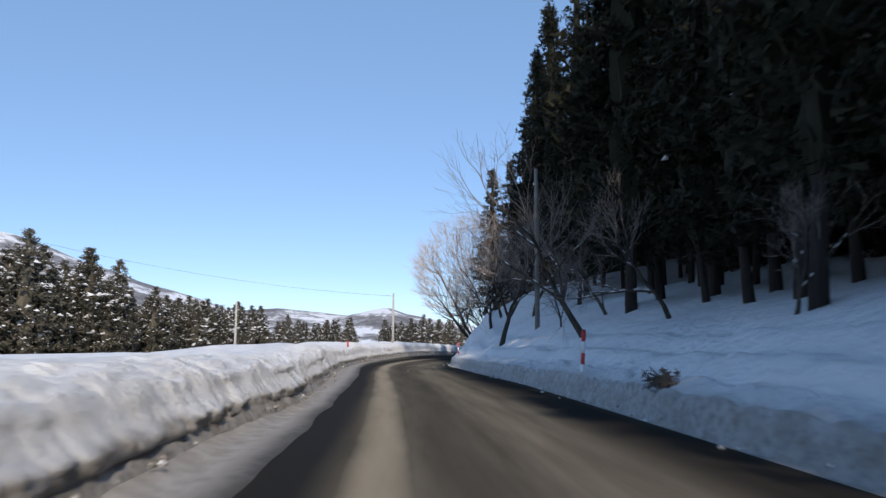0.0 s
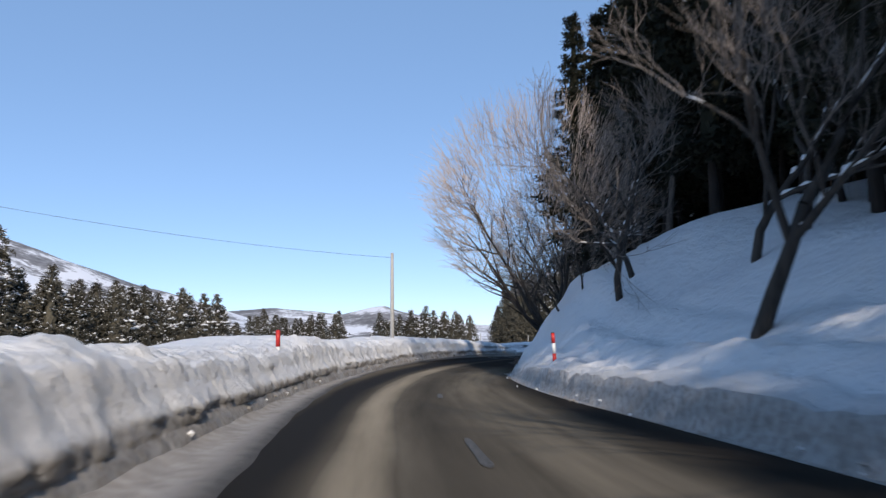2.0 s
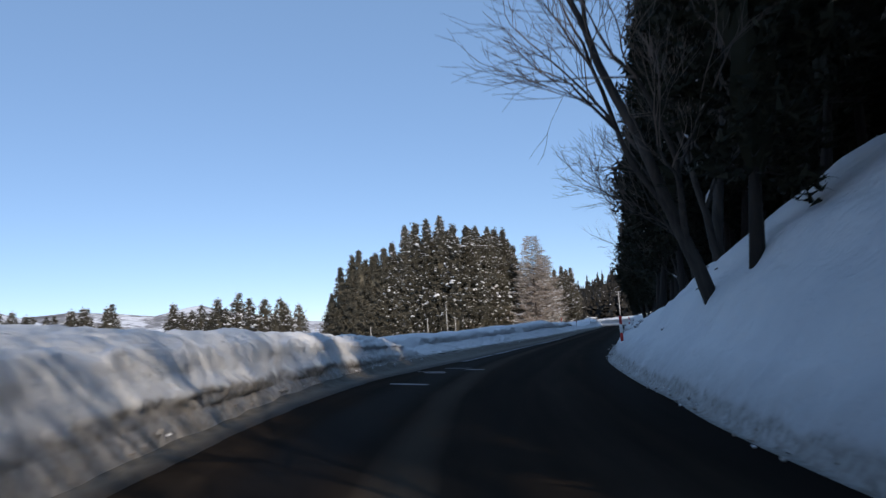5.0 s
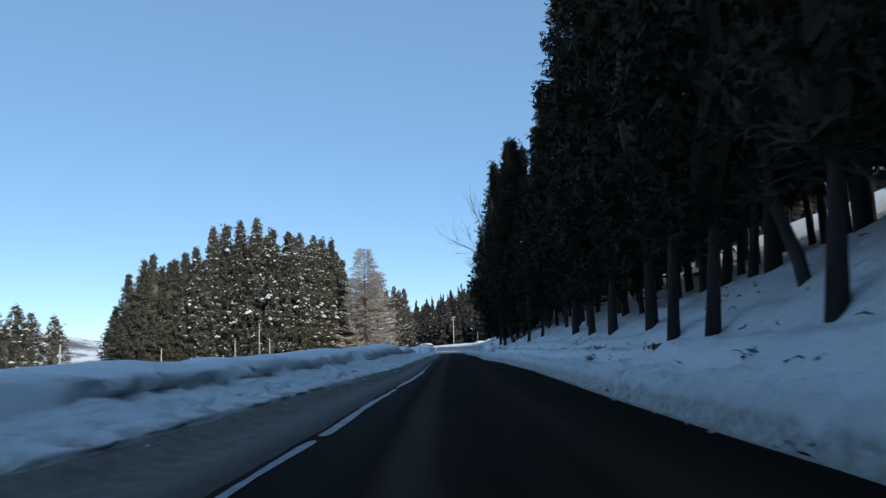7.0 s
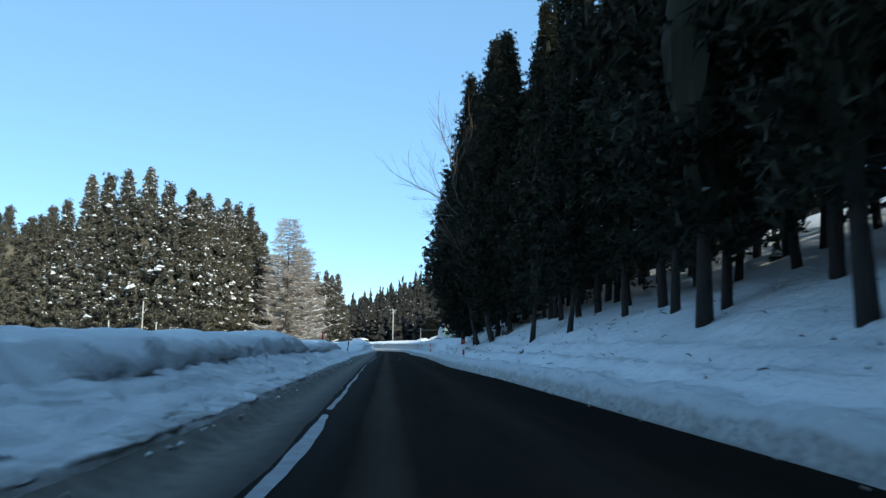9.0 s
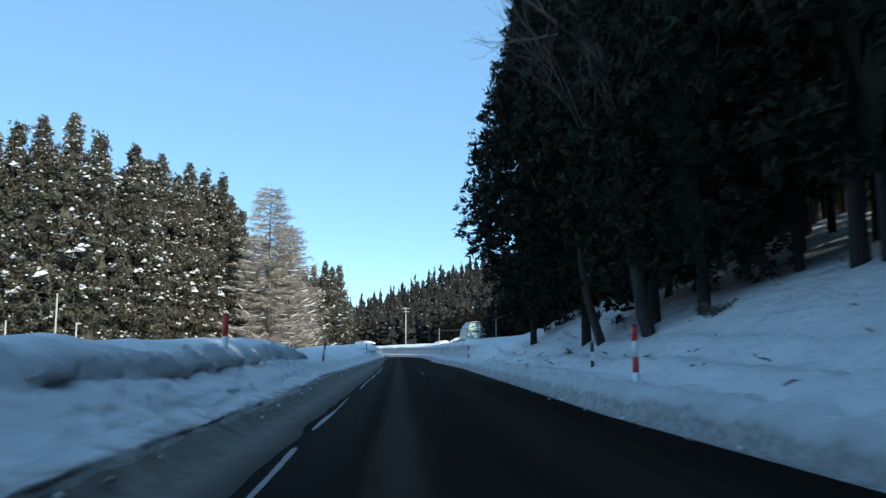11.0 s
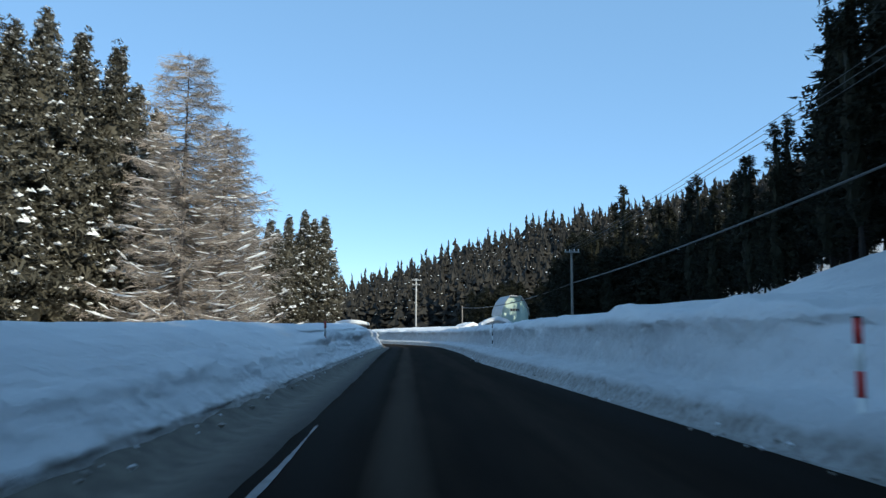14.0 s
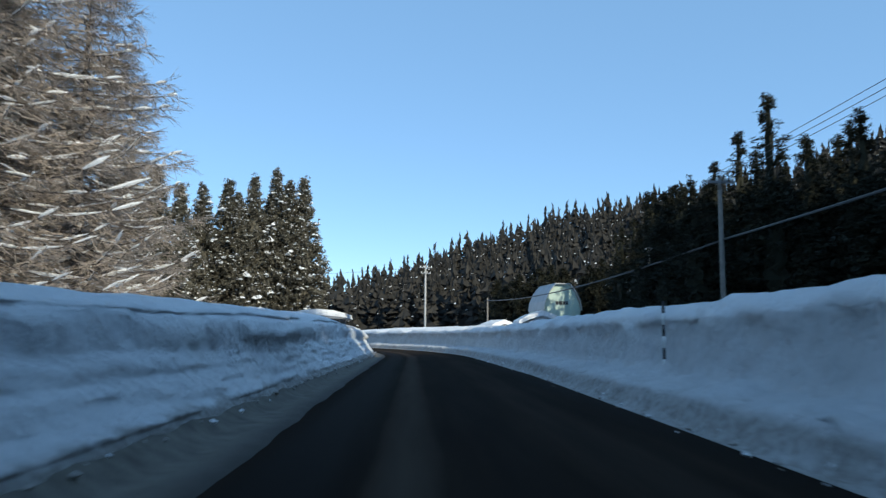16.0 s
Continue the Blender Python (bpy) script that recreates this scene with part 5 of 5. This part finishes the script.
_px, _py = (float(v) for v in spot(196.0, 15.0))
cross_pole(_px, _py, 3.0, 11.2, 0.15, CONCRETE, ((10.9, 0.62),), -25, "concrete utility pole among dark cedars")
for k in (-0.5, 0.0, 0.5):
    cable((91.7 + k, 228.7, 8.2), (_px + k, _py, 11.1), 0.5, 0.012, "thin overhead power cable between poles")
cable((91.7, 228.55, 5.45), (_px, _py, 7.6), 0.55, 0.045, "thick overhead telephone cable between poles")
cable((91.7, 228.55, 5.45), (111.0, 278.0, 5.3), 0.7, 0.045, "thick overhead telephone cable between poles")
cable((-30, 52, 8.6), (-4.35, 67.9, 5.5), 0.7, 0.008, "thin cable from the concrete pole")
cable((113.9, 298.4, 10.8), (85.0, 330.0, 11.5), 1.0, 0.02, "thin overhead power cable between poles")


# ---- buildings ----
def barn():
    """A pale green steel barn with an arched gambrel roof; its gable faces the road."""
    h = math.degrees(heading(262.0))
    x, y = beyond(297.5, 14.7)
    ob = thing("barn", "pale green steel barn with snow on its curved roof", "barn", "", "", pose(x, y, 1.35, 0, 0, h + 8))
    w, eave, top, length = 1.9, 2.6, 5.2, 5.0
    prof = [(-w, 0.0), (-w, eave), (-w * 0.93, eave + 0.8), (-w * 0.72, eave + 1.75), (-w * 0.38, eave + 2.6), (0, top), (w * 0.38, eave + 2.6), (w * 0.72, eave + 1.75), (w * 0.93, eave + 0.8), (w, eave), (w, 0.0)]
    n = len(prof)
    s = Soup()
    s.add([(a, 0, b) for a, b in prof], [tuple(range(n))])
    s.add([(a, 0.12, b) for a, b in prof], [tuple(range(n - 1, -1, -1))])
    part("gable_wall", s.done("gable", BARN_GREEN), ob, "pale green gable wall")
    s = Soup()
    for side in (-1, 1):
        s.box((side * (w - 0.06), length / 2, eave / 2), (0.12, length, eave))
    s.box((0, length, eave / 2), (2 * w, 0.12, eave))
    part("side_wall", s.done("side", BARN_GREEN), ob)
    arc = prof[1:-1]
    s = Soup()
    out = [(a * 1.05, b + 0.10) for a, b in arc]
    vs = [(a, yy, b) for yy in (-0.35, length + 0.2) for a, b in out] + [(a, yy, b - 0.09) for yy in (-0.35, length + 0.2) for a, b in out]
    m = len(out)
    fs = []
    for i in range(m - 1):
        fs += [(i, i + 1, m + i + 1, m + i), (2 * m + i + 1, 2 * m + i, 3 * m + i, 3 * m + i + 1), (i + 1, i, 2 * m + i, 2 * m + i + 1), (m + i, m + i + 1, 3 * m + i + 1, 3 * m + i)]
    s.add(vs, fs)
    part("roof", s.done("roof", BARN_ROOF), ob, "dark-edged curved steel roof")
    s = Soup()
    cover = [(a * 1.06, b + 0.12) for a, b in arc[3:-3]]  # a thin cap along the ridge
    m = len(cover)
    vs = [(a, yy, b) for yy in (-0.2, length) for a, b in cover] + [(a * 0.98, yy, b - 0.12) for yy in (-0.2, length) for a, b in cover]
    fs = []
    for i in range(m - 1):
        fs += [(i, i + 1, m + i + 1, m + i), (i + 1, i, 2 * m + i, 2 * m + i + 1)]
    s.add(vs, fs)
    part("snow", s.done("barn_snow", SNOW, True), ob, "snow on the barn roof")
    s = Soup()
    for k, ww in ((-0.52, 0.30), (-0.16, 0.34), (0.20, 0.28), (0.50, 0.22)):
        s.box((k, -0.015, 3.35), (ww, 0.03, 0.34))
    part("sign", s.done("sign", DARK), ob, "dark lettering bars on the gable")
    return ob


barn()


def shed(x, y, z, turn, w, l, h, wall, label, snow_depth=0.5, pitch=1.0):
    """A low shed under a thick quilt of snow."""
    ob = thing("shed", label, "shed", "snow-covered sheds", "", pose(x, y, z, 0, 0, turn))
    s = Soup()
    s.box((0, 0, h / 2), (w, l, h))
    part("wall", s.done("wall", wall), ob)
    s = Soup()
    s.add([(-w / 2 - 0.3, -l / 2 - 0.3, h - 0.05), (w / 2 + 0.3, -l / 2 - 0.3, h - 0.05), (w / 2 + 0.3, l / 2 + 0.3, h - 0.05), (-w / 2 - 0.3, l / 2 + 0.3, h - 0.05), (0, -l / 2 - 0.3, h + 0.7 * pitch), (0, l / 2 + 0.3, h + 0.7 * pitch)],
          [(0, 4, 5, 3), (1, 2, 5, 4), (0, 1, 4), (2, 3, 5), (3, 2, 1, 0)])
    part("roof", s.done("roof", BARN_ROOF), ob)
    s = Soup()
    a, b = w / 2 + 0.34, l / 2 + 0.34
    ring = [(-a, -b), (-a * 0.55, -b), (0, -b * 1.02), (a * 0.55, -b), (a, -b), (a, b), (a * 0.55, b), (0, b * 1.02), (-a * 0.55, b), (-a, b)]
    zs = [q * pitch for q in (0.0, 0.42, 0.78, 0.42, 0.0)]
    low = [(p[0], p[1], h + (zs + zs[::-1])[i]) for i, p in enumerate(ring)]
    high = [(p[0] * 0.96, p[1] * 0.96, h + (zs + zs[::-1])[i] + snow_depth * (0.75 if i in (0, 4, 5, 9) else 1)) for i, p in enumerate(ring)]
    n = len(ring)
    s.add(low + high, [(i, (i + 1) % n, n + (i + 1) % n, n + i) for i in range(n)] + [(n + i, n + i + 1, n + 8 - i, n + 9 - i) for i in range(4)])
    part("snow", s.done("shed_snow", SNOW), ob, "deep snow on the roof")
    return ob


shed(*beyond(292, 11.4), 0.5, -27, 3.6, 4.0, 1.9, HOUSE_WALL, "low weathered shed joined to the barn under snow")
shed(*beyond(300, 8.5), 0.2, -10, 3.2, 3.0, 1.6, HOUSE_WALL, "small dark shed with deep snow on the roof", 0.45)
shed(*map(float, spot(264.0, -5.1)), 0.36, -27, 2.2, 4.2, 1.78, DARK, "dark shed almost buried under smooth snow", 0.32, 0.15)


# ---- clutter on the banks ----
def shrub(s, d, size, seed, label, count=46):
    r, soup = random.Random(seed), Soup()
    x, y = spot(s, d)
    for _ in range(count):
        a = Vector((r.gauss(0, 0.2), r.gauss(0, 0.2), r.uniform(-0.1, 0.25))) * size
        w = Vector((r.gauss(0, 1), r.gauss(0, 1), r.gauss(0.3, 0.7))).normalized() * size * r.uniform(0.3, 0.8)
        soup.tube([a, a + w * 0.5 + Vector((0, 0, 0.04)), a + w], [0.03 * size, 0.022 * size, 0.008], 4, 0, False)
        for _ in range(2):
            c = a + w * r.uniform(0.3, 1.0)
            q = 0.10 * size
            soup.add([tuple(c + Vector((r.gauss(0, q), r.gauss(0, q), r.gauss(0, q)))) for _ in range(3)], [(0, 1, 2)])
    ob = new("dead_shrub", soup.done("dead_shrub", TWIG_DARK))
    ob.matrix_basis = pose(float(x), float(y), ground_at(s, d) + 0.1 * size, 0, 0, 0)
    return tagged(ob, label, "shrub", "dead shrubs on the bank")


shrub(12.9, 4.55, 0.4, 3, "dark tangled dead shrub sticking out of the bank", 80)
for k, (s, d, z) in enumerate(((58.5, 3.35, 0.35), (107, 5.3, 0.3), (114, 5.0, 0.35), (119, 6.2, 0.3), (150, 5.6, 0.25), (176, 6.0, 0.35), (171, 7.2, 0.6), (167, 7.6, 0.7), (100, 4.8, 0.3))):
    shrub(s, d, z, 60 + k, "small dead shrub poking through the snow", 26)


def litter():
    r, soup = random.Random(12), Soup()
    for _ in range(260):
        s = r.uniform(84, 196)
        d = float(knots(s, RIGHT_EDGE)) + r.uniform(0.7, 6.5)
        x, y = (float(v) for v in spot(s, d))
        z = ground_at(s, d) + 0.09
        g, ln = r.uniform(0, 6.28), r.uniform(0.06, 0.26)
        a = Vector((x, y, z))
        w = Vector((math.cos(g), math.sin(g), r.uniform(-0.1, 0.35)))
        soup.tube([a, a + w * ln * 0.5 + Vector((0, 0, 0.03)), a + w * ln], [0.016, 0.013, 0.005], 4, 0, False)
        if r.random() < 0.5:
            soup.tube([a + w * ln * 0.4, a + w * ln * 0.4 + Vector((r.gauss(0, 0.1), r.gauss(0, 0.1), 0.08))], [0.011, 0.004], 3, 0, False)
    tagged(new("fallen_twigs", soup.done("fallen_twigs", TWIG_DARK)), "dark fallen cedar twigs scattered over the bank", "twigs", "", "stuff")


litter()


def crumbs():
    """Lumps of ploughed snow at the foot of the walls."""
    r, soup = random.Random(19), Soup()
    for _ in range(1300):
        s = r.uniform(-5, 285)
        left = r.random() < 0.6
        if left:
            d = -float(knots(s, LEFT_FOOT)) + abs(r.gauss(0, 0.16)) - 0.05
            z = float(road_z(np.array(s), np.array(d))) + 0.16
        else:
            d = float(knots(s, RIGHT_EDGE)) + r.gauss(0.0, 0.14)
            z = float(road_z(np.array(s), np.array(d))) + (0.02 if d < float(knots(s, RIGHT_EDGE)) else 0.1)
        x, y = (float(v) for v in spot(s, d))
        q = r.uniform(0.012, 0.05)
        ring = [(x + math.cos(t) * q * r.uniform(0.7, 1.3), y + math.sin(t) * q * r.uniform(0.7, 1.3), z + r.uniform(-0.3, 0.3) * q) for t in (0, 1.26, 2.5, 3.77, 5.03)]
        soup.add(ring + [(x, y, z + q * r.uniform(0.5, 0.9)), (x, y, z - q)], [(i, (i + 1) % 5, 5) for i in range(5)] + [((i + 1) % 5, i, 6) for i in range(5)], 0 if r.random() < 0.25 else 1)
    tagged(new("snow_crumbs", soup.done("snow_crumbs", [SNOW, SLUSH])), "white and soiled snow lumps along the walls' feet", "snow lumps", "", "stuff")


crumbs()
